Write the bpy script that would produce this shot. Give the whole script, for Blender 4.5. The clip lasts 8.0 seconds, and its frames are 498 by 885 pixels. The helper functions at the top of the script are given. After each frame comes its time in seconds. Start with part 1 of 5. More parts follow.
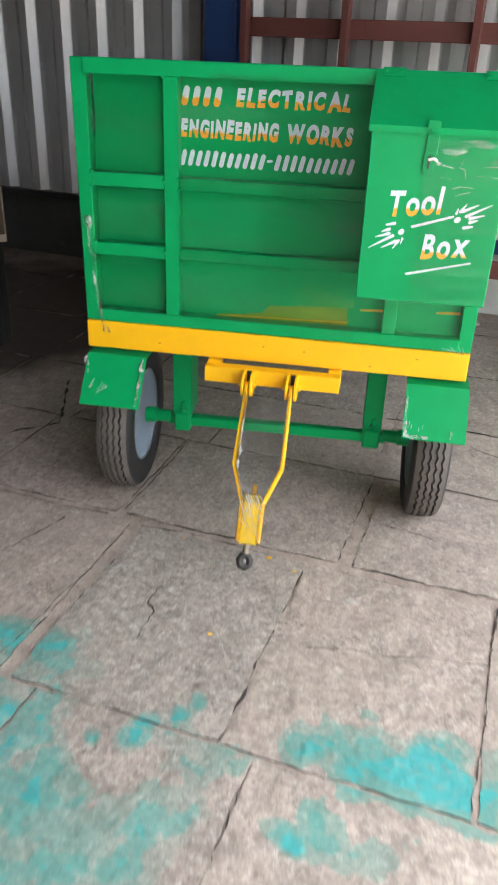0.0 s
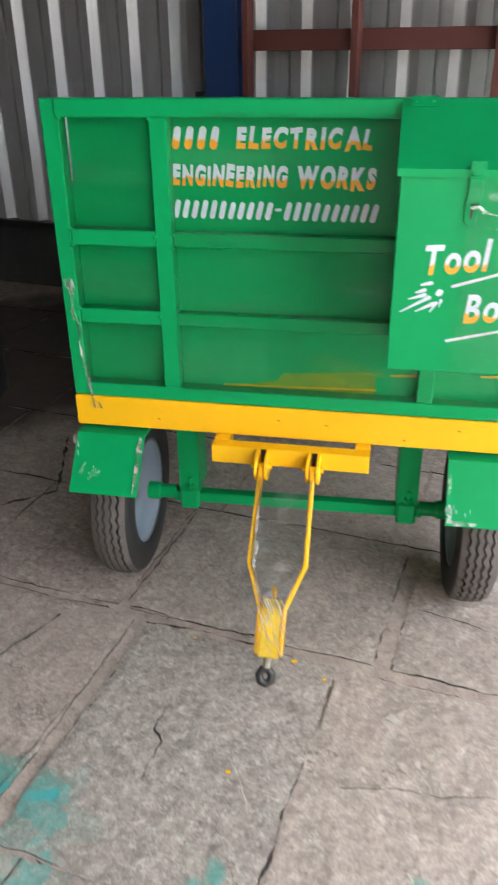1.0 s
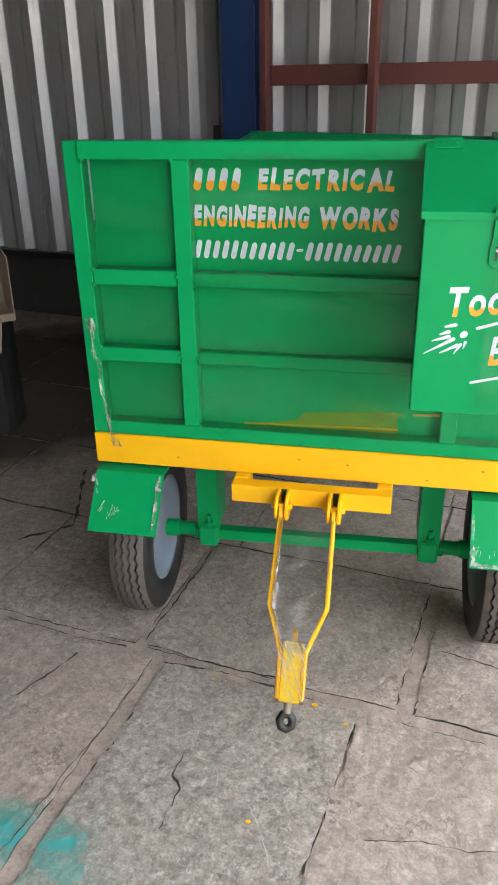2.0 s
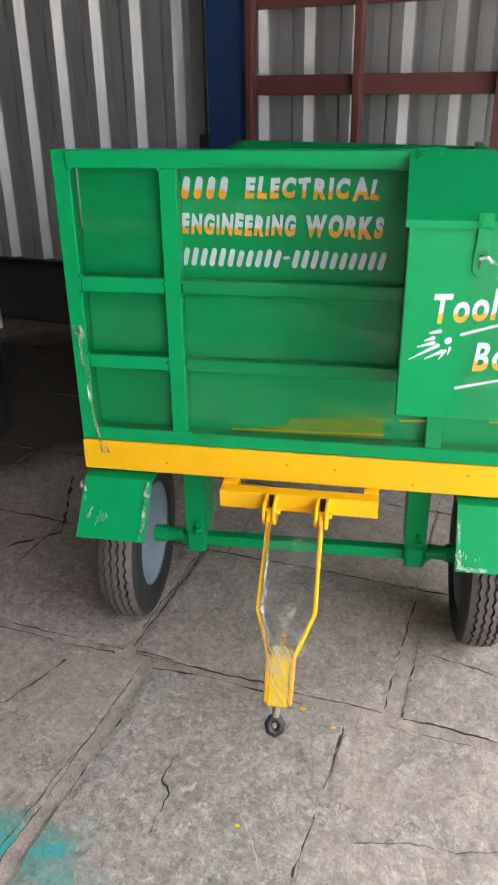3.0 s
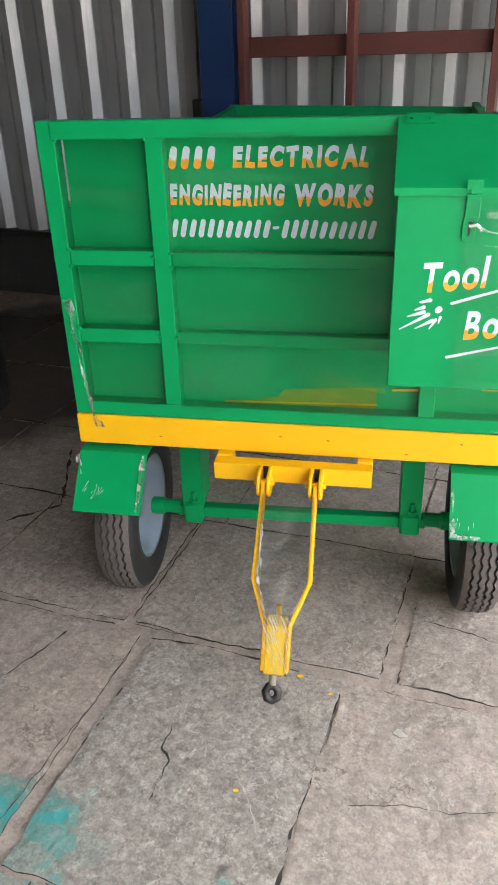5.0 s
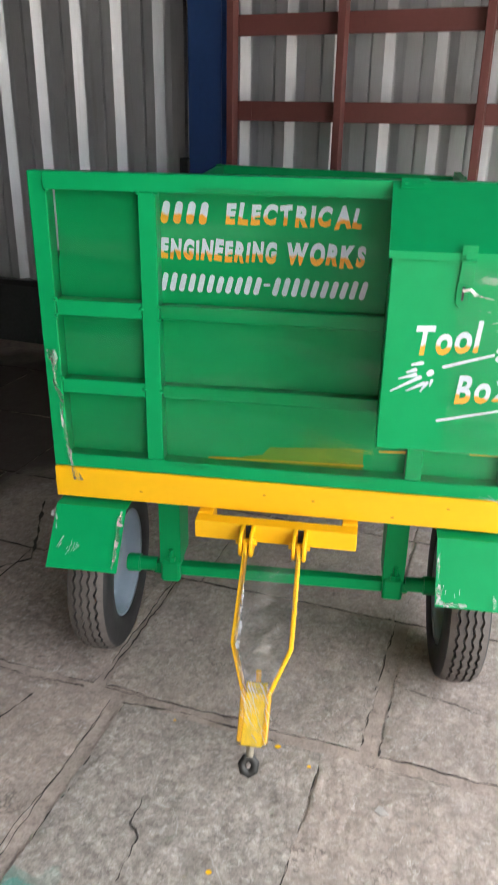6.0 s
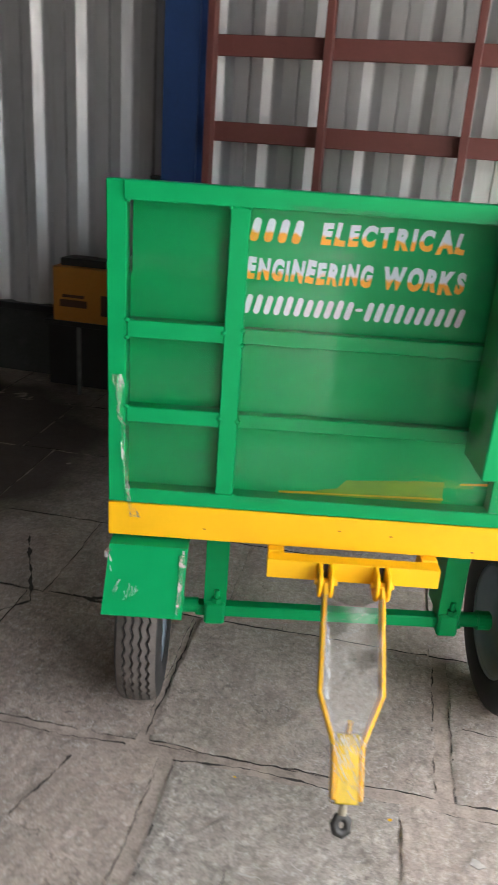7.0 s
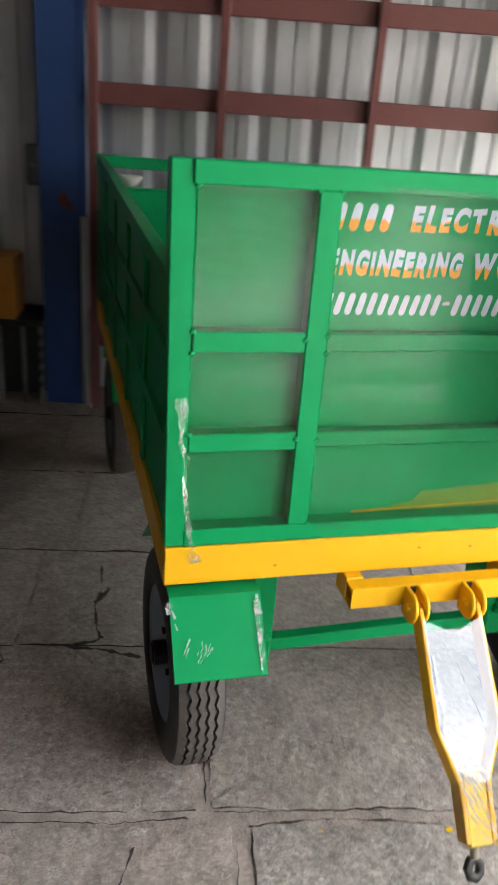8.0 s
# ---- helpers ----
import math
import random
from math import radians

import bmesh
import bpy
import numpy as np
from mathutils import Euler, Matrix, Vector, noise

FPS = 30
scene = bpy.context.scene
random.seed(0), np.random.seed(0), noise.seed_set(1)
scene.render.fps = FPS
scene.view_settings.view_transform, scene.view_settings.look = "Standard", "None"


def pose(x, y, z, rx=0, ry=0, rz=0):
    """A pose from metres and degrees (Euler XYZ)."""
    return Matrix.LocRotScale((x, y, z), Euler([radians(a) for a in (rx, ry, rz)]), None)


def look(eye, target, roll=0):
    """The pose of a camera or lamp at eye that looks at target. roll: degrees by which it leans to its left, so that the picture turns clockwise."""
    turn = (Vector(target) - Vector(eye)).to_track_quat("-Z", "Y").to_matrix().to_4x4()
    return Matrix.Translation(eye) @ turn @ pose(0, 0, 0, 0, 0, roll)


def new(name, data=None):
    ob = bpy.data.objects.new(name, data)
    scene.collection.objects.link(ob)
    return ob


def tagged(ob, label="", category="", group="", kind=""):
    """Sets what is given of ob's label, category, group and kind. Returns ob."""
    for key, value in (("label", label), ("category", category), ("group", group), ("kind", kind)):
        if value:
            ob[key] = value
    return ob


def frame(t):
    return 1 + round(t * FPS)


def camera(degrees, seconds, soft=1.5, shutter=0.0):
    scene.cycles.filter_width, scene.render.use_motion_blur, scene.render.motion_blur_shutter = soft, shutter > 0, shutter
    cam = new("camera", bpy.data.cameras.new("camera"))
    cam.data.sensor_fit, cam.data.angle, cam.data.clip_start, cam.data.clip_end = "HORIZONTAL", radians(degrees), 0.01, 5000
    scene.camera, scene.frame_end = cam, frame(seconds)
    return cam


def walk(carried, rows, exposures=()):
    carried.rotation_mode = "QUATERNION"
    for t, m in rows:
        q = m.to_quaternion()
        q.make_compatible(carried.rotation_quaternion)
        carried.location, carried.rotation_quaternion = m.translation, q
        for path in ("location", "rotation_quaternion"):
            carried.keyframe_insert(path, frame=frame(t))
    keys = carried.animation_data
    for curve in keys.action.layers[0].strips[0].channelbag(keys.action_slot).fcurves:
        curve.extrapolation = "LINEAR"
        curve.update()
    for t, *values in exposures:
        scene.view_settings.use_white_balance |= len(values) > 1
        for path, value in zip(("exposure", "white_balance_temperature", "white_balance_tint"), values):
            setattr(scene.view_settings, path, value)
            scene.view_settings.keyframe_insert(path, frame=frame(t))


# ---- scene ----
cam = camera(35.7, 8.0, shutter=0.7)
PATH = [
    (0.0, (0.35, -2.641, 1.727), (0.071, -0.887, 0.808), 2.2),
    (0.5, (0.309, -2.366, 1.753), (0.045, -0.603, 0.845), 1.4),
    (0.7, (0.306, -2.273, 1.783), (0.026, -0.522, 0.858), 0.6),
    (1.0, (0.285, -2.173, 1.789), (-0.046, -0.424, 0.877), -0.6),
    (1.5, (0.265, -2.122, 1.807), (-0.111, -0.37, 0.919), -1.2),
    (2.8, (0.252, -2.163, 1.833), (-0.091, -0.374, 1.008), -0.6),
    (3.0, (0.257, -2.155, 1.826), (-0.08, -0.372, 0.986), -0.7),
    (3.5, (0.279, -2.143, 1.82), (-0.057, -0.384, 0.93), -1.3),
    (4.0, (0.299, -2.146, 1.827), (-0.049, -0.411, 0.895), -2.1),
    (5.5, (0.28, -2.146, 1.841), (-0.049, -0.379, 0.965), -1.2),
    (6.0, (0.241, -2.099, 1.828), (-0.037, -0.283, 1.037), 0.9),
    (6.5, (0.049, -2.072, 1.813), (-0.129, -0.22, 1.079), 3.0),
    (6.7, (-0.083, -2.052, 1.78), (-0.217, -0.191, 1.061), 3.8),
    (7.0, (-0.308, -2.001, 1.775), (-0.309, -0.137, 1.05), 4.1),
    (7.5, (-0.605, -1.811, 1.746), (-0.41, 0.043, 1.023), 3.7),
    (7.7, (-0.724, -1.699, 1.766), (-0.444, 0.138, 1.027), 3.2),
    (8.0, (-0.944, -1.597, 1.748), (-0.46, 0.183, 0.976), 4.3),
]
EXPOSURES = [(0.0, 3.82), (1.0, 3.82), (5.5, 3.86), (7.0, 3.95), (8.0, 4.03)]
walk(cam, [(t, look(eye, target, roll)) for t, eye, target, roll in PATH], EXPOSURES)

# ---- daylight: an overcast sky that comes in through the open front and side of the shed ----
world = bpy.data.worlds.new("sky")
scene.world = world
world.use_nodes = True
sky = world.node_tree.nodes.new("ShaderNodeTexSky")
sky.sky_type, sky.sun_disc = "NISHITA", False
sky.sun_elevation, sky.sun_rotation = radians(58), radians(9)
sky.air_density, sky.dust_density, sky.ozone_density = 1.0, 6.0, 1.0
bg = world.node_tree.nodes["Background"]
cloud = world.node_tree.nodes.new("ShaderNodeHueSaturation")
cloud.inputs["Saturation"].default_value = 0.25
world.node_tree.links.new(sky.outputs[0], cloud.inputs["Color"])
world.node_tree.links.new(cloud.outputs[0], bg.inputs[0])
bg.inputs[1].default_value = 0.15
sun = new("sun", bpy.data.lights.new("sun", "SUN"))
sun.data.energy, sun.data.angle, sun.data.color = 1.2, radians(12), (1.0, 0.94, 0.86)
sun.matrix_world = look((1.5, 10, 16), (0, 0, 0))


# ---- materials ----
def material(name, color, rough=0.5, metal=0.0, var=0.12, scale=6.0, fine=60.0, bump=0.1, coat=0.0, dirt=None, dirt_at=0.62, dirt_amount=0.5,
             stretch=(1, 1, 1), spec=0.5, rand=0.0):
    m = bpy.data.materials.new(name)
    m.use_nodes = True
    nt = m.node_tree
    b = nt.nodes["Principled BSDF"]
    tc = nt.nodes.new("ShaderNodeTexCoord")
    mp = nt.nodes.new("ShaderNodeMapping")
    mp.inputs["Scale"].default_value = stretch
    nt.links.new(tc.outputs["Object"], mp.inputs[0])
    big = nt.nodes.new("ShaderNodeTexNoise")
    big.inputs["Scale"].default_value, big.inputs["Detail"].default_value = scale, 6
    small = nt.nodes.new("ShaderNodeTexNoise")
    small.inputs["Scale"].default_value, small.inputs["Detail"].default_value = fine, 4
    for n in (big, small):
        nt.links.new(mp.outputs[0], n.inputs[0])
    ramp = nt.nodes.new("ShaderNodeMapRange")
    ramp.inputs[1].default_value, ramp.inputs[2].default_value = 0.25, 0.75
    ramp.inputs[3].default_value, ramp.inputs[4].default_value = 1 - var, 1 + var
    mixn = nt.nodes.new("ShaderNodeMix")
    mixn.inputs[0].default_value = 0.4
    nt.links.new(big.outputs[0], mixn.inputs[2])
    nt.links.new(small.outputs[0], mixn.inputs[3])
    nt.links.new(mixn.outputs[0], ramp.inputs[0])
    hsv = nt.nodes.new("ShaderNodeHueSaturation")
    hsv.inputs["Color"].default_value = (*color, 1)
    nt.links.new(ramp.outputs[0], hsv.inputs["Value"])
    out = hsv.outputs[0]
    if rand:
        info = nt.nodes.new("ShaderNodeObjectInfo")
        rr = nt.nodes.new("ShaderNodeMapRange")
        rr.inputs[3].default_value, rr.inputs[4].default_value = 1 - rand, 1 + rand
        nt.links.new(info.outputs["Random"], rr.inputs[0])
        h2 = nt.nodes.new("ShaderNodeHueSaturation")
        nt.links.new(out, h2.inputs["Color"])
        nt.links.new(rr.outputs[0], h2.inputs["Value"])
        out = h2.outputs[0]
    if dirt:
        spots = nt.nodes.new("ShaderNodeTexNoise")
        spots.inputs["Scale"].default_value, spots.inputs["Detail"].default_value, spots.inputs["Roughness"].default_value = scale * 1.7, 8, 0.65
        nt.links.new(mp.outputs[0], spots.inputs[0])
        lim = nt.nodes.new("ShaderNodeMapRange")
        lim.inputs[1].default_value, lim.inputs[2].default_value, lim.inputs[4].default_value = dirt_at, dirt_at + 0.15, dirt_amount
        nt.links.new(spots.outputs[0], lim.inputs[0])
        over = nt.nodes.new("ShaderNodeMix")
        over.data_type = "RGBA"
        nt.links.new(lim.outputs[0], over.inputs[0])
        nt.links.new(out, over.inputs[6])
        over.inputs[7].default_value = (*dirt, 1)
        out = over.outputs[2]
    nt.links.new(out, b.inputs["Base Color"])
    rr2 = nt.nodes.new("ShaderNodeMapRange")
    rr2.inputs[3].default_value, rr2.inputs[4].default_value = max(0.02, rough - 0.08), min(1, rough + 0.1)
    nt.links.new(big.outputs[0], rr2.inputs[0])
    nt.links.new(rr2.outputs[0], b.inputs["Roughness"])
    b.inputs["Metallic"].default_value = metal
    b.inputs["Coat Weight"].default_value = coat
    b.inputs["Coat Roughness"].default_value = 0.08
    b.inputs["Specular IOR Level"].default_value = spec
    bp = nt.nodes.new("ShaderNodeBump")
    bp.inputs["Strength"].default_value, bp.inputs["Distance"].default_value = bump, 0.01
    nt.links.new(mixn.outputs[0], bp.inputs["Height"])
    nt.links.new(bp.outputs[0], b.inputs["Normal"])
    return m


GREEN = material("green_enamel", (0.003, 0.292, 0.088), 0.32, var=0.08, scale=3, fine=25, bump=0.06, spec=0.13, dirt=(0.01, 0.2, 0.06), dirt_amount=0.3)
YELLOW = material("yellow_enamel", (0.87, 0.46, 0.006), 0.4, var=0.06, scale=4, fine=40, bump=0.06, spec=0.3, dirt=(0.5, 0.2, 0.01), dirt_at=0.68, dirt_amount=0.5)
# lighter copy of the yellow, with the wound film's glare in its colour
GLARE_YELLOW = material("yellow_enamel_in_glare", (0.88, 0.6, 0.02), 0.4, var=0.06, scale=4, fine=40, bump=0.06, spec=0.3)
RUBBER = material("tyre_rubber", (0.1, 0.085, 0.075), 0.75, var=0.25, scale=14, fine=120, bump=0.25, dirt=(0.2, 0.18, 0.16), dirt_at=0.6, dirt_amount=0.35)
RUBBER_SIDE = material("tyre_sidewall_rubber", (0.018, 0.018, 0.018), 0.55, var=0.2, scale=10, fine=90, bump=0.15, dirt=(0.1, 0.09, 0.08), dirt_at=0.62, dirt_amount=0.3)
RIM = material("pale_grey_rim_paint", (0.23, 0.28, 0.33), 0.42, var=0.08, scale=8, bump=0.05, dirt=(0.2, 0.2, 0.2), dirt_amount=0.4)
STEEL = material("dark_steel", (0.05, 0.048, 0.045), 0.45, metal=0.8, var=0.25, scale=30, fine=150, bump=0.2)
SHINY = material("bare_zinc_steel", (0.75, 0.75, 0.74), 0.3, metal=1.0, var=0.08, scale=30, fine=150, bump=0.1)
SHEET = material("galvanised_sheet", (0.63, 0.63, 0.64), 0.46, metal=0.62, var=0.1, scale=1.2, fine=30, bump=0.04, stretch=(6, 6, 0.5), dirt=(0.3, 0.28, 0.25), dirt_at=0.58, dirt_amount=0.35)
BLUE = material("blue_column_paint", (0.018, 0.052, 0.17), 0.5, var=0.15, scale=3, fine=40, bump=0.06, dirt=(0.02, 0.03, 0.06), dirt_amount=0.5)
OXIDE = material("red_oxide_primer", (0.17, 0.054, 0.047), 0.6, var=0.15, scale=4, fine=50, bump=0.1, dirt=(0.1, 0.035, 0.03), dirt_amount=0.5)
PLINTH = material("dark_plinth", (0.06, 0.065, 0.06), 0.85, var=0.35, scale=3, fine=40, bump=0.3, dirt=(0.14, 0.14, 0.13), dirt_at=0.58, dirt_amount=0.5)
WHITEWASH = material("whitewashed_plinth", (0.66, 0.66, 0.64), 0.8, var=0.12, scale=3, fine=40, bump=0.2, dirt=(0.3, 0.28, 0.25), dirt_amount=0.6)
MORTAR = material("dirty_mortar", (0.37, 0.3, 0.255), 0.95, var=0.5, scale=14, fine=120, bump=1.0, dirt=(0.14, 0.115, 0.1), dirt_at=0.54, dirt_amount=0.6)
CONCRETE = material("yard_concrete", (0.27, 0.265, 0.25), 0.85, var=0.15, scale=1.5, fine=30, bump=0.2)
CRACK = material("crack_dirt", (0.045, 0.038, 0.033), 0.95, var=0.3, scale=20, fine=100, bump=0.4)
CARTON = material("brown_cardboard", (0.45, 0.37, 0.29), 0.85, var=0.12, scale=5, fine=60, bump=0.12)
ORANGE_BOX = material("orange_carton", (0.5, 0.2, 0.025), 0.7, var=0.12, scale=4, fine=50, bump=0.08)
DARK = material("black_paint", (0.02, 0.02, 0.02), 0.5, var=0.3, scale=8, fine=60, bump=0.1)
INK = material("dark_print", (0.06, 0.025, 0.01), 0.7, var=0.1, scale=20, bump=0.02)
ROOFING = material("roof_sheet", (0.12, 0.12, 0.12), 0.6, var=0.1, scale=1, fine=20, bump=0.05)
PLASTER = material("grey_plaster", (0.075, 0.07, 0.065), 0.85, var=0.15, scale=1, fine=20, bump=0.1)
RUST = material("rust", (0.11, 0.03, 0.018), 0.8, var=0.3, scale=12, fine=70, bump=0.2)
PIPE = material("white_pipe", (0.7, 0.7, 0.68), 0.45, var=0.08, scale=8, bump=0.03)
WHITE_PAINT = material("white_brush_paint", (0.62, 0.66, 0.75), 0.45, var=0.1, scale=40, fine=200, bump=0.1, dirt=(0.3, 0.5, 0.45), dirt_at=0.6, dirt_amount=0.4)
DEBRIS = material("rubble", (0.48, 0.44, 0.4), 0.9, var=0.3, scale=20, bump=0.4)


def two_tone(name, low):
    """White brush paint that turns orange below a wavering line at the height low."""
    m = material(name, (0.62, 0.66, 0.75), 0.45, var=0.08, scale=40, fine=200, bump=0.08)
    nt = m.node_tree
    b = nt.nodes["Principled BSDF"]
    tc = nt.nodes.new("ShaderNodeTexCoord")
    sep = nt.nodes.new("ShaderNodeSeparateXYZ")
    nt.links.new(tc.outputs["Object"], sep.inputs[0])
    nz = nt.nodes.new("ShaderNodeTexNoise")
    nz.inputs["Scale"].default_value = 45
    nt.links.new(tc.outputs["Object"], nz.inputs[0])
    add = nt.nodes.new("ShaderNodeMath")
    add.operation = "MULTIPLY_ADD"
    nt.links.new(nz.outputs[0], add.inputs[0])
    add.inputs[1].default_value = 0.03
    nt.links.new(sep.outputs["Z"], add.inputs[2])
    rg = nt.nodes.new("ShaderNodeMapRange")
    rg.inputs[1].default_value, rg.inputs[2].default_value = low + 0.012, low + 0.019
    nt.links.new(add.outputs[0], rg.inputs[0])
    mx = nt.nodes.new("ShaderNodeMix")
    mx.data_type = "RGBA"
    nt.links.new(rg.outputs[0], mx.inputs[0])
    mx.inputs[6].default_value = (0.85, 0.36, 0.02, 1)
    mx.inputs[7].default_value = (0.62, 0.67, 0.77, 1)
    nt.links.new(mx.outputs[2], b.inputs["Base Color"])
    return m


def clear_film(name, haze=0.06, gloss=1.0, stretch=(2, 2, 26), bump=0.25, dist=0.02, start=0.5, rough=0.13):
    """Clear stretch film: see-through, with a wrinkled gloss and faint milky pulls."""
    m = bpy.data.materials.new(name)
    m.use_nodes = True
    nt = m.node_tree
    nt.nodes.remove(nt.nodes["Principled BSDF"])
    out = nt.nodes["Material Output"]
    tc = nt.nodes.new("ShaderNodeTexCoord")
    mp = nt.nodes.new("ShaderNodeMapping")
    mp.inputs["Scale"].default_value = stretch
    nt.links.new(tc.outputs["Object"], mp.inputs[0])
    pull = nt.nodes.new("ShaderNodeTexNoise")
    pull.inputs["Scale"].default_value, pull.inputs["Detail"].default_value = 1.6, 5
    nt.links.new(mp.outputs[0], pull.inputs[0])
    bp = nt.nodes.new("ShaderNodeBump")
    bp.inputs["Strength"].default_value, bp.inputs["Distance"].default_value = bump, dist
    nt.links.new(pull.outputs[0], bp.inputs["Height"])
    fr = nt.nodes.new("ShaderNodeFresnel")
    fr.inputs[0].default_value = 1.5
    nt.links.new(bp.outputs[0], fr.inputs["Normal"])
    mul = nt.nodes.new("ShaderNodeMath")
    mul.operation = "MULTIPLY"
    mul.use_clamp = True
    mul.inputs[1].default_value = gloss
    nt.links.new(fr.outputs[0], mul.inputs[0])
    clear = nt.nodes.new("ShaderNodeBsdfTransparent")
    clear.inputs[0].default_value = (0.97, 0.98, 0.97, 1)
    shine = nt.nodes.new("ShaderNodeBsdfGlossy")
    shine.inputs["Roughness"].default_value = rough
    nt.links.new(bp.outputs[0], shine.inputs["Normal"])
    milk = nt.nodes.new("ShaderNodeBsdfDiffuse")
    milk.inputs[0].default_value = (0.8, 0.82, 0.8, 1)
    hz = nt.nodes.new("ShaderNodeMapRange")
    hz.inputs[1].default_value, hz.inputs[2].default_value, hz.inputs[4].default_value = start, start + 0.22, haze
    nt.links.new(pull.outputs[0], hz.inputs[0])
    m1, m2 = nt.nodes.new("ShaderNodeMixShader"), nt.nodes.new("ShaderNodeMixShader")
    nt.links.new(hz.outputs[0], m1.inputs[0])
    nt.links.new(clear.outputs[0], m1.inputs[1])
    nt.links.new(milk.outputs[0], m1.inputs[2])
    nt.links.new(mul.outputs[0], m2.inputs[0])
    nt.links.new(m1.outputs[0], m2.inputs[1])
    nt.links.new(shine.outputs[0], m2.inputs[2])
    nt.links.new(m2.outputs[0], out.inputs["Surface"])
    return m


FILM = clear_film("stretch_film", 0.03, 0.52, (0.7, 0.7, 15), 0.07, rough=0.13)
FILM_SIDE = clear_film("stretch_film_bay", 0.02, 0.66, (0.7, 0.7, 12), 0.05, rough=0.05)
FILM_ARM = clear_film("drawbar_film", 0.08, 4.0, (11, 11, 11), 0.22, 0.01, rough=0.08)
TAPE = clear_film("crumpled_film", 0.55, 2.0, (20, 20, 8), 0.8, 0.02)
FILM_DIM = clear_film("stretch_film_edge", 0.05, 0.3, bump=0.4)
WRAP = clear_film("wound_film", 0.1, 0.7, (40, 6, 14), 0.6, 0.01, 0.45)
SCRAP = clear_film("torn_film", 0.4, 1.5, (25, 25, 25), 0.6, 0.01, 0.38)

FAINT = clear_film("taut_film", 0.5, 0.8, (20, 20, 20), 0.3, 0.01, 0.3)
GLARE_SMEAR = clear_film("film_glare", 0.28, 0.8, (6, 6, 30), 0.5, 0.01, 0.42)


def stone_material(name, color, brownest):
    """Worn grey flagstone, with old turquoise paint spilt near the front of the shed."""
    m = material(name, color, 0.8, var=0.26, scale=2.2, fine=70, bump=0.45, dirt=(0.2, 0.17, 0.15), dirt_at=0.54, dirt_amount=0.3, rand=0.05)
    nt = m.node_tree
    b = nt.nodes["Principled BSDF"]
    base = b.inputs["Base Color"].links[0].from_socket
    tcs = nt.nodes.new("ShaderNodeTexCoord")
    for size, low, high, depth, tint in ((2.4, 0.46, 0.62, 0.42, (0.2, 0.165, 0.145)), (6, 0.46, 0.62, 0.36, (0.22, 0.18, 0.155)), (13, 0.46, 0.6, 0.32, (0.17, 0.15, 0.13)), (17, 0.52, 0.64, 0.36, (0.64, 0.57, 0.51)),
                                         (42, 0.5, 0.57, 0.38, (0.12, 0.105, 0.095)), (50, 0.54, 0.61, 0.38, (0.68, 0.63, 0.58)), (130, 0.48, 0.58, 0.4, (0.15, 0.125, 0.11)), (33, 0.62, 0.66, 0.55, (0.09, 0.075, 0.065))):
        gr = nt.nodes.new("ShaderNodeTexNoise")
        gr.inputs["Scale"].default_value, gr.inputs["Detail"].default_value, gr.inputs["Roughness"].default_value = size, 9, 0.68
        nt.links.new(tcs.outputs["Object"], gr.inputs[0])
        lm = nt.nodes.new("ShaderNodeMapRange")
        lm.inputs[1].default_value, lm.inputs[2].default_value, lm.inputs[4].default_value = low, high, depth
        nt.links.new(gr.outputs[0], lm.inputs[0])
        mxg = nt.nodes.new("ShaderNodeMix")
        mxg.data_type = "RGBA"
        nt.links.new(lm.outputs[0], mxg.inputs[0])
        nt.links.new(base, mxg.inputs[6])
        mxg.inputs[7].default_value = (*tint, 1)
        base = mxg.outputs[2]
    # some flags browner and smoother, others greyer
    info = nt.nodes.new("ShaderNodeObjectInfo")
    shade = nt.nodes.new("ShaderNodeMapRange")
    shade.inputs[1].default_value, shade.inputs[2].default_value, shade.inputs[4].default_value = 0.35, 1.0, brownest
    nt.links.new(info.outputs["Random"], shade.inputs[0])
    brown = nt.nodes.new("ShaderNodeMix")
    brown.data_type = "RGBA"
    nt.links.new(shade.outputs[0], brown.inputs[0])
    nt.links.new(base, brown.inputs[6])
    brown.inputs[7].default_value = (0.46, 0.365, 0.305, 1)
    base = brown.outputs[2]
    # thin cleft lines, only here and there
    for size, shift, tint in ((5.5, 3.0, (0.12, 0.1, 0.085)), (8.0, 11.0, (0.62, 0.57, 0.52))):
        mv = nt.nodes.new("ShaderNodeMapping")
        mv.inputs["Location"].default_value = (shift, shift, 0)
        nt.links.new(tcs.outputs["Object"], mv.inputs[0])
        line = nt.nodes.new("ShaderNodeTexNoise")
        line.inputs["Scale"].default_value, line.inputs["Detail"].default_value, line.inputs["Roughness"].default_value = size, 6, 0.55
        some = nt.nodes.new("ShaderNodeTexNoise")
        some.inputs["Scale"].default_value, some.inputs["Detail"].default_value = size * 0.8, 3
        nt.links.new(mv.outputs[0], line.inputs[0])
        nt.links.new(tcs.outputs["Object"], some.inputs[0])
        off = nt.nodes.new("ShaderNodeMath")
        off.operation = "COMPARE"
        off.inputs[1].default_value, off.inputs[2].default_value = 0.5, 0.006
        nt.links.new(line.outputs[0], off.inputs[0])
        where = nt.nodes.new("ShaderNodeMapRange")
        where.inputs[1].default_value, where.inputs[2].default_value, where.inputs[4].default_value = 0.54, 0.62, 0.55
        nt.links.new(some.outputs[0], where.inputs[0])
        amount = nt.nodes.new("ShaderNodeMath")
        amount.operation = "MULTIPLY"
        nt.links.new(off.outputs[0], amount.inputs[0])
        nt.links.new(where.outputs[0], amount.inputs[1])
        mxl = nt.nodes.new("ShaderNodeMix")
        mxl.data_type = "RGBA"
        nt.links.new(amount.outputs[0], mxl.inputs[0])
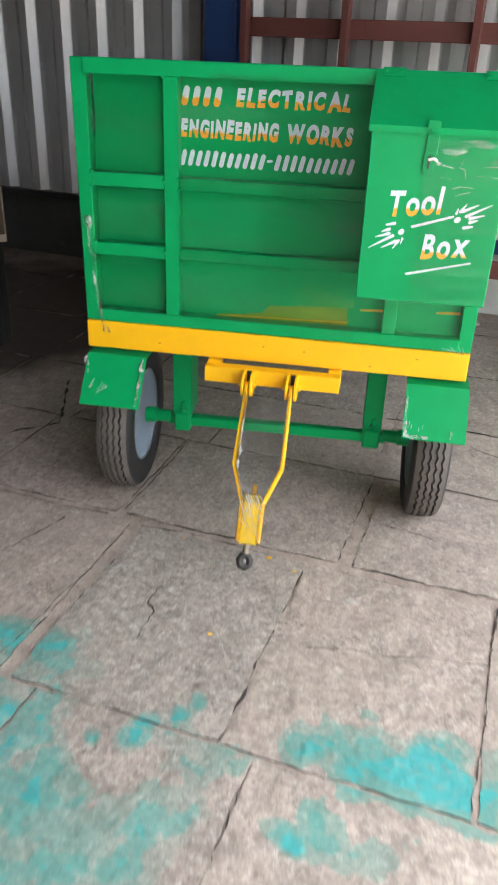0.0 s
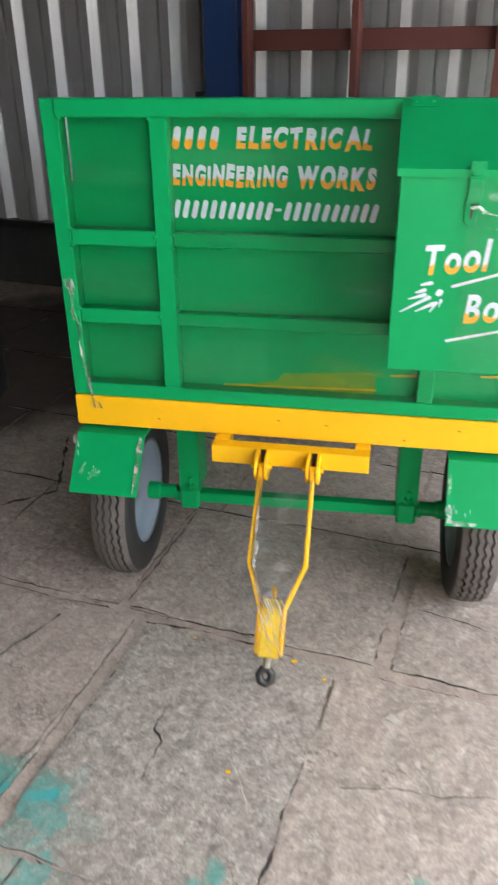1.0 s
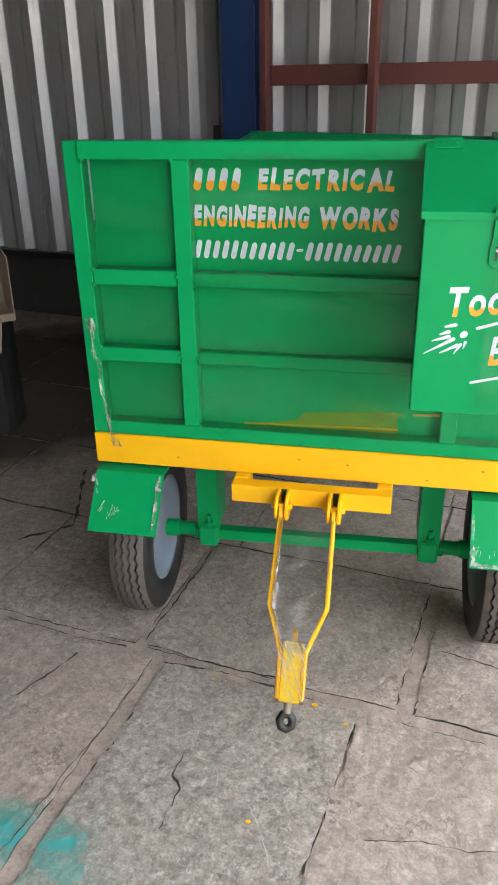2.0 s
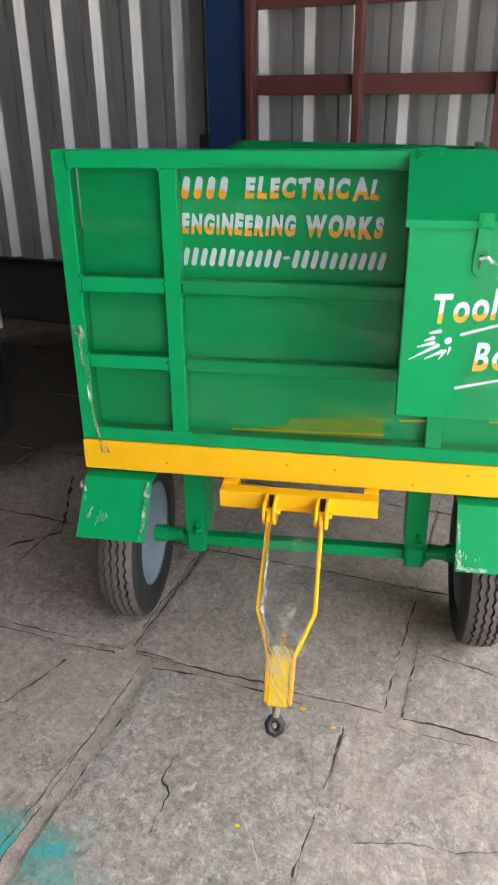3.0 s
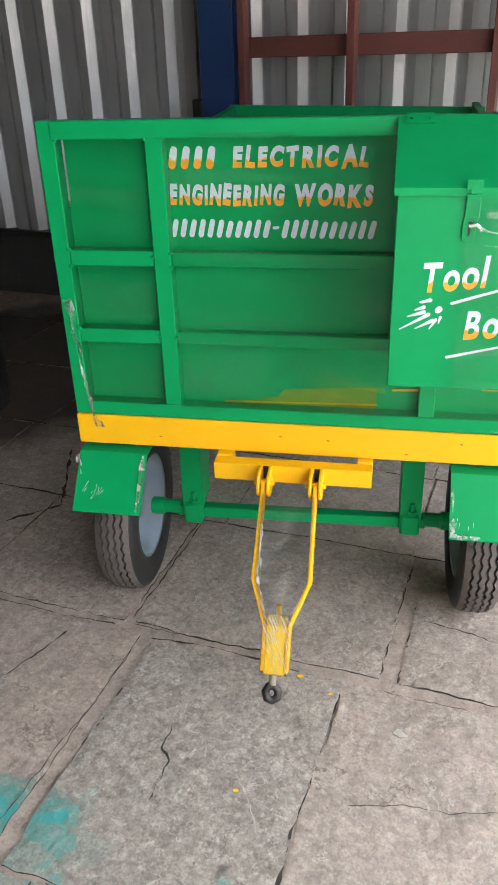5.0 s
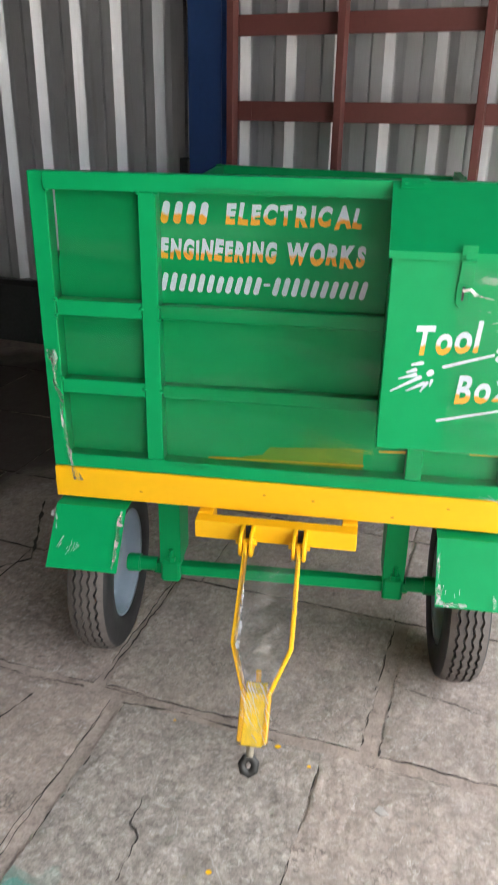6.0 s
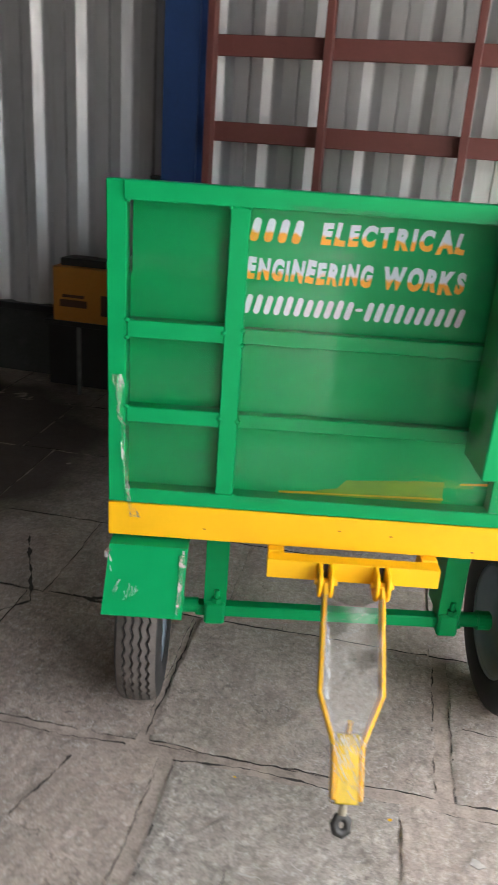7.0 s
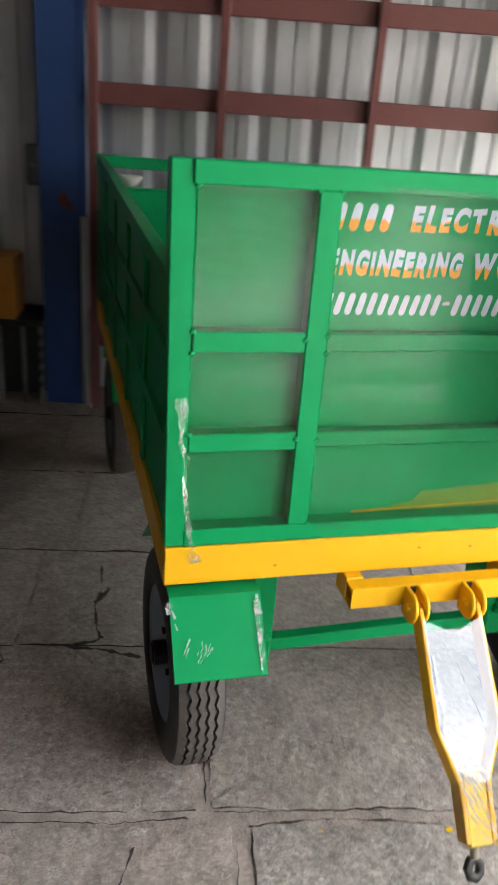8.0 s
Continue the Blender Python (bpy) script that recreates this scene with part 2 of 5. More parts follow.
        nt.links.new(base, mxl.inputs[6])
        mxl.inputs[7].default_value = (*tint, 1)
        base = mxl.outputs[2]
    # flaked and pitted relief
    flake = nt.nodes.new("ShaderNodeTexNoise")
    flake.inputs["Scale"].default_value, flake.inputs["Detail"].default_value, flake.inputs["Roughness"].default_value = 30, 10, 0.75
    nt.links.new(tcs.outputs["Object"], flake.inputs[0])
    bump2 = nt.nodes.new("ShaderNodeBump")
    bump2.inputs["Strength"].default_value, bump2.inputs["Distance"].default_value = 0.9, 0.0065
    nt.links.new(flake.outputs[0], bump2.inputs["Height"])
    first = b.inputs["Normal"].links[0].from_socket
    nt.links.new(first, bump2.inputs["Normal"])
    nt.links.new(bump2.outputs[0], b.inputs["Normal"])
    # brown soil over the flags by the bench, darkened to hold the shade there
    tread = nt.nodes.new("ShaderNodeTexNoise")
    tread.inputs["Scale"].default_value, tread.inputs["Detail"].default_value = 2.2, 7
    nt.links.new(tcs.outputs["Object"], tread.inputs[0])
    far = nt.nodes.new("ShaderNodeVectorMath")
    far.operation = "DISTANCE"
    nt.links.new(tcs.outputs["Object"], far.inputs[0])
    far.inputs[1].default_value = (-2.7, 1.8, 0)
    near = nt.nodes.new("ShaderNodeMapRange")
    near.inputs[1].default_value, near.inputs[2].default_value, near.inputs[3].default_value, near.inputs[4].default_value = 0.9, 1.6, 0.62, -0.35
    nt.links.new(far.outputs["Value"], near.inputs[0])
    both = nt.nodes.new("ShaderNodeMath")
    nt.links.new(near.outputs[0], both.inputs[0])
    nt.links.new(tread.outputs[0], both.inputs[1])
    soil_shade = nt.nodes.new("ShaderNodeMapRange")
    soil_shade.inputs[1].default_value, soil_shade.inputs[2].default_value, soil_shade.inputs[4].default_value = 0.4, 0.85, 0.88
    nt.links.new(both.outputs[0], soil_shade.inputs[0])
    shaded_earth = nt.nodes.new("ShaderNodeMix")
    shaded_earth.data_type = "RGBA"
    nt.links.new(soil_shade.outputs[0], shaded_earth.inputs[0])
    nt.links.new(base, shaded_earth.inputs[6])
    shaded_earth.inputs[7].default_value = (0.06, 0.043, 0.034, 1)
    base = shaded_earth.outputs[2]
    geo = nt.nodes.new("ShaderNodeNewGeometry")
    nz = nt.nodes.new("ShaderNodeTexNoise")
    nz.inputs["Scale"].default_value, nz.inputs["Detail"].default_value, nz.inputs["Roughness"].default_value = 7.5, 4, 0.5
    nt.links.new(geo.outputs["Position"], nz.inputs[0])
    warp = nt.nodes.new("ShaderNodeTexNoise")
    warp.inputs["Scale"].default_value, warp.inputs["Detail"].default_value = 4.5, 5
    nt.links.new(geo.outputs["Position"], warp.inputs[0])
    bend = nt.nodes.new("ShaderNodeVectorMath")
    bend.operation = "MULTIPLY_ADD"
    nt.links.new(warp.outputs["Color"], bend.inputs[0])
    bend.inputs[1].default_value = (0.2, 0.2, 0)
    nt.links.new(geo.outputs["Position"], bend.inputs[2])
    total = None
    # spill centres: x, y, radius, weight
    for x, y, r, w in ((0.64, -1.15, 0.15, 1.2), (0.8, -1.17, 0.14, 0.85), (0.33, -1.08, 0.11, 0.78), (0.46, -1.12, 0.15, 0.78), (0.257, -1.39, 0.05, 0.95), (0.36, -1.33, 0.09, 0.66), (0.465, -1.4, 0.08, 0.7),
                       (-0.5, -0.92, 0.13, 0.82), (-0.68, -0.92, 0.17, 0.8), (-0.54, -1.2, 0.18, 0.9), (-0.43, -1.42, 0.17, 0.84), (-0.34, -1.58, 0.18, 0.88), (-0.285, -1.21, 0.035, 0.9),
                       (-0.16, -1.11, 0.05, 0.8), (-0.17, -1.18, 0.06, 0.78), (-0.07, -1.06, 0.035, 0.9), (-0.03, -1.005, 0.035, 0.95), (-0.06, -1.16, 0.08, 0.68), (0.03, -1.24, 0.12, 0.66),
                       (-0.12, -1.5, 0.14, 0.74), (-0.03, -1.43, 0.12, 0.72), (-0.8, -1.15, 0.2, 0.7)):
        d = nt.nodes.new("ShaderNodeVectorMath")
        d.operation = "DISTANCE"
        nt.links.new(bend.outputs[0], d.inputs[0])
        d.inputs[1].default_value = (x + 0.1, y + 0.1, 0)
        rg = nt.nodes.new("ShaderNodeMapRange")
        rg.interpolation_type = "SMOOTHSTEP"
        rg.inputs[1].default_value, rg.inputs[2].default_value, rg.inputs[3].default_value, rg.inputs[4].default_value = r * 0.3, r * 1.8, w, 0
        nt.links.new(d.outputs["Value"], rg.inputs[0])
        if total is None:
            total = rg.outputs[0]
        else:
            mx = nt.nodes.new("ShaderNodeMath")
            mx.operation = "MAXIMUM"
            nt.links.new(total, mx.inputs[0])
            nt.links.new(rg.outputs[0], mx.inputs[1])
            total = mx.outputs[0]
    add = nt.nodes.new("ShaderNodeMath")
    add.operation = "MULTIPLY_ADD"
    nt.links.new(nz.outputs[0], add.inputs[0])
    add.inputs[1].default_value = 1.6
    nt.links.new(total, add.inputs[2])
    worn = nt.nodes.new("ShaderNodeMapRange")
    worn.inputs[1].default_value, worn.inputs[2].default_value, worn.inputs[3].default_value, worn.inputs[4].default_value = 0.5, 0.62, 1.0, 0.4
    nt.links.new(flake.outputs[0], worn.inputs[0])
    patch = nt.nodes.new("ShaderNodeMapRange")
    patch.inputs[1].default_value, patch.inputs[2].default_value, patch.inputs[3].default_value, patch.inputs[4].default_value = 0.38, 0.62, 0.25, 1.0
    nt.links.new(tread.outputs[0], patch.inputs[0])
    # a thin greyish wash with the fresh turquoise coat over its middle
    for low, high, depth, tint in ((1.25, 1.3, 0.62, (0.085, 0.3, 0.25)), (1.52, 1.56, 0.6, (0.06, 0.3, 0.26)), (1.74, 1.78, 0.8, (0.035, 0.36, 0.355))):
        lim = nt.nodes.new("ShaderNodeMapRange")
        lim.inputs[1].default_value, lim.inputs[2].default_value, lim.inputs[4].default_value = low, high, depth
        nt.links.new(add.outputs[0], lim.inputs[0])
        left = nt.nodes.new("ShaderNodeMath")
        left.operation = "MULTIPLY"
        nt.links.new(lim.outputs[0], left.inputs[0])
        nt.links.new((patch if depth == 0.62 else worn).outputs[0], left.inputs[1])
        over = nt.nodes.new("ShaderNodeMix")
        over.data_type = "RGBA"
        nt.links.new(left.outputs[0], over.inputs[0])
        nt.links.new(base, over.inputs[6])
        over.inputs[7].default_value = (*tint, 1)
        base = over.outputs[2]
    nt.links.new(base, b.inputs["Base Color"])
    return m


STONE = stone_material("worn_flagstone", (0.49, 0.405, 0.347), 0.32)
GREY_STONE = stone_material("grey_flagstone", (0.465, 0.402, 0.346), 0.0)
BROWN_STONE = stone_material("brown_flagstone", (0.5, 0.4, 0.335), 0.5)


# ---- building blocks ----
def thing(name, label, category, at=(0, 0, 0), turn=0.0, group="", kind=""):
    ob = new(name)
    ob.matrix_world = pose(*at, 0, 0, turn)
    ob.empty_display_size = 0.2
    return tagged(ob, label, category, group, kind)


def part(name, bm, mat, parent=None, label="", smooth=False):
    me = bpy.data.meshes.new(name)
    bmesh.ops.recalc_face_normals(bm, faces=bm.faces)
    bm.to_mesh(me)
    bm.free()
    me.materials.append(mat)
    if smooth:
        for p in me.polygons:
            p.use_smooth = True
    ob = new(name, me)
    ob.parent = parent
    return tagged(ob, label)


def box(x0, x1, y0, y1, z0, z1, bevel=0.0, bm=None, segments=1):
    own = bmesh.new()
    bmesh.ops.create_cube(own, size=1, matrix=Matrix.LocRotScale(((x0 + x1) / 2, (y0 + y1) / 2, (z0 + z1) / 2), None, (abs(x1 - x0), abs(y1 - y0), abs(z1 - z0))))
    if bevel:
        bmesh.ops.bevel(own, geom=own.edges[:], offset=bevel, segments=segments, affect="EDGES", profile=0.5)
    return joined(bm, own)


def joined(bm, own):
    if bm is None:
        return own
    me = bpy.data.meshes.new("tmp")
    own.to_mesh(me)
    bm.from_mesh(me)
    own.free()
    bpy.data.meshes.remove(me)
    return bm


def rod(a, b, r, sides=12, bm=None, r2=None, bevel=0.0):
    a, b = Vector(a), Vector(b)
    own = bmesh.new()
    m = Matrix.Translation((a + b) / 2) @ (b - a).to_track_quat("Z", "Y").to_matrix().to_4x4()
    bmesh.ops.create_cone(own, cap_ends=True, segments=sides, radius1=r, radius2=r if r2 is None else r2, depth=(b - a).length, matrix=m)
    if bevel:
        bmesh.ops.bevel(own, geom=[e for e in own.edges if len(e.link_faces) == 2 and any(len(f.verts) > 4 for f in e.link_faces)], offset=bevel, segments=2, affect="EDGES")
    return joined(bm, own)


def prism(outline, depth, bm=None, bevel=0.0):
    """A flat outline of 3D points, given thickness along the vector depth."""
    own = bmesh.new()
    lo = [own.verts.new(p) for p in outline]
    hi = [own.verts.new(Vector(p) + Vector(depth)) for p in outline]
    own.faces.new(lo)
    own.faces.new(hi[::-1])
    for i in range(len(lo)):
        j = (i + 1) % len(lo)
        own.faces.new((lo[j], lo[i], hi[i], hi[j]))
    bmesh.ops.recalc_face_normals(own, faces=own.faces)
    if bevel:
        bmesh.ops.bevel(own, geom=own.edges[:], offset=bevel, segments=1, affect="EDGES")
    return joined(bm, own)


def lathe(profile, steps, shift=None, closed=False):
    """Turns (x, radius) rows round the x axis."""
    bm = bmesh.new()
    rings = []
    for i in range(steps):
        a = 2 * math.pi * i / steps
        rings.append([bm.verts.new((x + (shift(i, k) if shift else 0), r * math.cos(a), r * math.sin(a))) for k, (x, r) in enumerate(profile)])
    n = len(profile)
    for i in range(steps):
        j = (i + 1) % steps
        for k in range(n if closed else n - 1):
            l = (k + 1) % n
            bm.faces.new((rings[i][k], rings[i][l], rings[j][l], rings[j][k]))
    return bm


# ---- the shed: its walls run a little askew to the trailer ----
SKEW = -11.0
shed_at = pose(-0.66, 3.45, 0, 0, 0, SKEW)


def in_shed(x, y, z=0.0):
    return shed_at @ Vector((x, y, z))


def structure(name, bm, mat, label, m=None, smooth=False):
    ob = part(name, bm, mat, None, smooth=smooth)
    if m is not None:
        ob.matrix_world = m
    return tagged(ob, label, "structure", kind="structure")


def corrugated(x0, x1, z0, z1, y=0.0, pitch=0.3125):
    """A trapezoid-ribbed sheet that faces -y, with thickness."""
    xs = []
    x = x0
    while x < x1 - 0.01:
        xs += [(x + pitch * a, -b) for a, b in ((0.0, 0.0), (0.03, 0.0), (0.225, 0.045), (0.53, 0.05), (0.537, 0.004), (0.58, 0.004), (0.587, 0.044), (0.81, 0.05), (0.985, 0.0))]
        x += pitch
    xs.append((x1 + 0.004, 0.0))
    bm = bmesh.new()
    rows = []
    for back in (0.0, 0.004):
        for z in (z0, z1):
            rows.append([bm.verts.new((px, y + py + back, z)) for px, py in xs])
    for k in range(len(xs) - 1):
        bm.faces.new((rows[0][k], rows[0][k + 1], rows[1][k + 1], rows[1][k]))
        bm.faces.new((rows[2][k], rows[3][k], rows[3][k + 1], rows[2][k + 1]))
        bm.faces.new((rows[1][k], rows[1][k + 1], rows[3][k + 1], rows[3][k]))
        bm.faces.new((rows[0][k], rows[2][k], rows[2][k + 1], rows[0][k + 1]))
    return bm


wall_north = new("wall_north")
wall_north.matrix_world = shed_at
tagged(wall_north, "grey galvanised trapezoid-ribbed sheet wall of a shed", "structure", kind="structure")
for k in range(11):
    part("wall_sheet", corrugated(-4.6575 + 0.9375 * k, -3.72 + 0.9375 * k, 0.55, 3.4, -0.0015 * (k % 2)), SHEET, wall_north)
structure("wall_plinth_1", box(-4.6, -0.05, 0.02, 0.25, 0, 0.52, 0.004), PLINTH, "dark masonry plinth under the sheet wall", shed_at)
structure("wall_plinth_2", box(-0.05, 5.0, 0.02, 0.25, 0, 0.47, 0.004), WHITEWASH, "whitewashed masonry plinth under the sheet wall", shed_at)
structure("wall_rail_1", box(-4.6, -0.06, -0.1, 0.03, 0.505, 0.555, 0.004), DARK, "dark steel sheeting rail at the foot of the wall", shed_at)
structure("wall_rail_2", box(-0.04, 5.0, -0.1, 0.03, 0.465, 0.555, 0.004), BLUE, "blue steel sheeting rail at the foot of the wall", shed_at)
# unseen walls, beam and roof, added to block and shape the daylight
structure("unseen_wall_west", box(-4.75, -4.6, -6.75, 0.3, 0, 3.4), PLASTER, "unseen grey plastered side wall, added to keep light off the left", shed_at)
structure("unseen_wall_south", box(-4.6, 1.7, -6.75, -6.6, 0, 5.0), PLASTER, "unseen grey plastered front wall beside the opening, added to block the sky", shed_at)
structure("unseen_wall_yard", box(-3.0, 7.0, -12.2, -12.0, 0, 11.0), PLASTER, "unseen dark grey wall, added to keep the sky out of the film", shed_at)
structure("unseen_wall_east", box(4.08, 4.2, -1.3, 0.3, 0, 3.4), PLASTER, "unseen grey plastered wall end, added to dim the sheet wall", shed_at)
structure("unseen_east_lintel", box(4.08, 4.2, -3.8, -1.3, 2.3, 3.4), PLASTER, "unseen grey plastered beam, added to cut light from the open side", shed_at)
structure("unseen_ceiling", prism([(-4.75, -6.75, 3.4), (2.5, -6.75, 3.4), (2.5, -4.3, 3.4), (4.2, -4.3, 3.4), (4.2, 0.3, 3.4), (-4.75, 0.3, 3.4)], (0, 0, 0.06)), ROOFING, "unseen grey sheet roof, cut away to let in light at the front right", shed_at)


def column():
    bm = box(-0.275, -0.05, -0.33, -0.312, 0, 3.4, 0.003)
    box(-0.184, -0.166, -0.312, -0.085, 0, 3.4, 0.0, bm)
    box(-0.275, -0.05, -0.085, -0.067, 0, 3.4, 0.003, bm)
    return bm


post = structure("steel_column", column(), BLUE, "blue painted steel I-section column with a rust mark", shed_at)
for cx, cz, rx, rz in ((-0.145, 1.24, 0.03, 0.045), (-0.108, 1.205, 0.018, 0.022)):
    ring = []
    for k in range(20):
        a = 2 * math.pi * k / 20
        r = 1 + 0.5 * noise.noise((math.cos(a) * 1.5, math.sin(a) * 1.5, cx * 40))
        ring.append((cx + rx * r * math.cos(a), -0.3315, cz + rz * r * math.sin(a)))
    part("rust_mark", prism(ring, (0, 0.001, 0)), RUST, post, "orange rust mark")

# ---- the floor ----
FLOOR_TURN = -9.5
floor_at = pose(0, 0, 0, 0, 0, FLOOR_TURN)
ground = structure("ground", box(-60, 60, -60, 60, -0.3, -0.007), MORTAR, "dusty mortar bed between and beyond the flagstones")
structure("pavement", box(-30, 30, -36, -6.4, -0.2, 0.0), CONCRETE, "pale sunlit concrete yard before the shed", shed_at)
structure("pavement_side", box(3.2, 30, -6.38, 6, -0.2, 0.0), CONCRETE, "pale sunlit concrete yard beside the shed", shed_at)

# ---- the trailer ----
trailer = thing("farm_trailer", "green and yellow four-wheeled farm trailer wrapped in clear film", "trailer")
HALF = 0.70


def tube(name, x0, x1, y0, y1, z0, z1, mat=GREEN, label="", bevel=0.003):
    return part(name, box(x0, x1, y0, y1, z0, z1, bevel), mat, trailer, label)


# front wall of the body
part("front_sheet", prism([(-0.651, 0.045, 0.8), (0.66, 0.045, 0.8), (0.66, 0.045, 1.64), (-0.6465, 0.045, 1.64), (-0.6465, 0.045, 1.44), (-0.651, 0.045, 1.42)], (0, 0.004, 0)), GREEN, trailer)
for s in (-1, 1):
    outline = [(s * 0.70, 0.0, 0.788), (s * 0.652, 0.0, 0.788), (s * 0.656, 0.006, 1.668), (s * 0.709, 0.006, 1.668)]
    part("stile", prism(outline, (0, 0.05, 0), bevel=0.003), GREEN, trailer)
tube("top_rail", -0.663, 0.663, -0.003, 0.05, 1.62, 1.6685)
tube("bottom_rail", -0.655, 0.656, -0.003, 0.05, 0.788, 0.832)
tube("upright", -0.396, -0.345, -0.001, 0.045, 0.832, 1.62)
tube("upright", 0.384, 0.432, -0.001, 0.045, 0.832, 1.62)
for z0, z1 in ((1.27, 1.318), (1.032, 1.078)):
    tube("rib", -0.652, -0.396, 0.001, 0.045, z0, z1)
    tube("rib", -0.345, 0.384, 0.012, 0.045, z0, z1 - 0.006)
    tube("rib", 0.432, 0.653, 0.022, 0.045, z0, z1)
# weld beads at the joints
for x, z in ((-0.652, 1.318), (-0.652, 1.27), (-0.396, 1.3), (-0.345, 1.27), (-0.345, 1.31), (-0.396, 1.06), (-0.345, 1.055), (-0.652, 1.078), (-0.652, 1.62), (-0.396, 1.62), (-0.345, 1.62), (-0.345, 0.832)):
    bm = bmesh.new()
    bmesh.ops.create_icosphere(bm, subdivisions=1, radius=0.007, matrix=Matrix.Translation((x, 0.0, z)) @ Matrix.Diagonal((1.3, 0.5, 1, 1)))
    part("weld_bead", bm, GREEN, trailer, smooth=True)
part("front_beam", box(-HALF, HALF, -0.006, 0.06, 0.683, 0.786, 0.003), YELLOW, trailer, "yellow painted steel channel across the front")

NICK = material("worn_yellow_nick", (0.5, 0.2, 0.01), 0.5, var=0.2, scale=40, bump=0.2)
for x, z in ((-0.03, 0.744), (0.12, 0.738), (-0.42, 0.72), (0.36, 0.706), (0.52, 0.75)):
    bm = bmesh.new()
    bmesh.ops.create_icosphere(bm, subdivisions=1, radius=0.005, matrix=Matrix.Translation((x, -0.0055, z)) @ Matrix.Diagonal((1.4, 0.25, 0.8, 1)))
    part("paint_nick", bm, NICK, trailer, "worn nick in the yellow paint")

# sides, tailgate and bed
for s in (-1, 1):
    x0, x1 = sorted((s * 0.70, s * 0.66))
    part("side_top_rail", prism([(x0, 0.05, 1.375), (x0, 2.63, 1.472), (x0, 2.63, 1.522), (x0, 0.05, 1.425)], (x1 - x0, 0, 0), bevel=0.003), GREEN, trailer)
    a, b = sorted((s * 0.688, s * 0.682))
    part("side_sheet", prism([(a, 0.05, 0.79), (a, 2.63, 0.79), (a, 2.63, 1.48), (a, 0.05, 1.383)], (b - a, 0, 0)), GREEN, trailer)
    a, b = sorted((s * 0.70, s * 0.688))
    for y in (0.5, 1.02, 1.54, 2.06, 2.58):
        tube("side_post", a, b, y, y + 0.045, 0.79, 1.375 + 0.0376 * y, GREEN)
    for z in (1.01, 1.22):
        tube("side_rib", a, b, 0.05, 2.6, z, z + 0.04, GREEN, bevel=0.001)
    a, b = sorted((s * 0.70, s * 0.65))
    part("side_beam", box(a, b, 0.06, 2.63, 0.683, 0.786, 0.003), YELLOW, trailer, "yellow painted side channel")
part("tailgate_rail", prism([(-0.705, 2.632, 1.47), (0.735, 2.632, 1.435), (0.735, 2.632, 1.495), (-0.705, 2.632, 1.529)], (0, 0.04, 0), bevel=0.003), GREEN, trailer)
part("tailgate_sheet", box(-0.66, 0.66, 2.6, 2.606, 0.79, 1.37), GREEN, trailer)
tube("tailgate_lip", -0.62, 0.62, 2.58, 2.628, 1.365, 1.377, GREEN)
for x in (-0.66, -0.22, 0.2, 0.62):
    tube("tailgate_post", x, x + 0.04, 2.59, 2.63, 0.79, 1.42, GREEN)
part("bed", box(-0.66, 0.66, 0.06, 2.63, 0.76, 0.786), GREEN, trailer)
part("rear_beam", box(-HALF, HALF, 2.632, 2.66, 0.683, 0.786, 0.003), YELLOW, trailer)
for x in (-0.385, 0.395):
    part("chassis_rail", box(x - 0.03, x + 0.03, 0.062, 2.63, 0.683, 0.758, 0.003), GREEN, trailer)

# axles, hangers, clamps
AXLES = (0.235, 2.15)
STEER = (1.8, 0.0)
RADIUS = 0.312
for y, turn in zip(AXLES, STEER):
    swing = pose(0, y, 0, 0, 0, turn)
    front_axle = part("axle", box(-0.45, 0.45, -0.022, 0.022, 0.286, 0.327, 0.004), GREEN, trailer)
    front_axle.matrix_local = swing
    for x in (-0.385, 0.395):
        bm = box(x - 0.037, x + 0.037, -0.04, -0.032, 0.344, 0.683, 0.001)
        box(x - 0.037, x - 0.03, -0.032, 0.1, 0.344, 0.683, 0.0, bm)
        box(x + 0.03, x + 0.037, -0.032, 0.1, 0.344, 0.683, 0.0, bm)
        part("axle_hanger", bm, GREEN, trailer).matrix_local = swing
        clamp = part("clamp", box(x - 0.034, x + 0.034, -0.052, 0.045, 0.272, 0.356, 0.008), GREEN, trailer)
        clamp.matrix_local = swing
        bm = rod((x + 0.005, -0.046, 0.356), (x + 0.005, -0.046, 0.404), 0.008)
        rod((x + 0.005, -0.046, 0.359), (x + 0.005, -0.046, 0.376), 0.016, 6, bm)
        part("bolt", bm, GREEN, clamp)
    for s in (-1, 1):
        bm = rod((s * 0.44, 0, 0.314), (s * 0.54, 0, 0.312), 0.026, 16)
        rod((s * 0.5, 0, 0.313), (s * 0.55, 0, 0.312), 0.033, 16, bm, bevel=0.004)
        part("stub_axle", bm, GREEN, trailer).matrix_local = swing


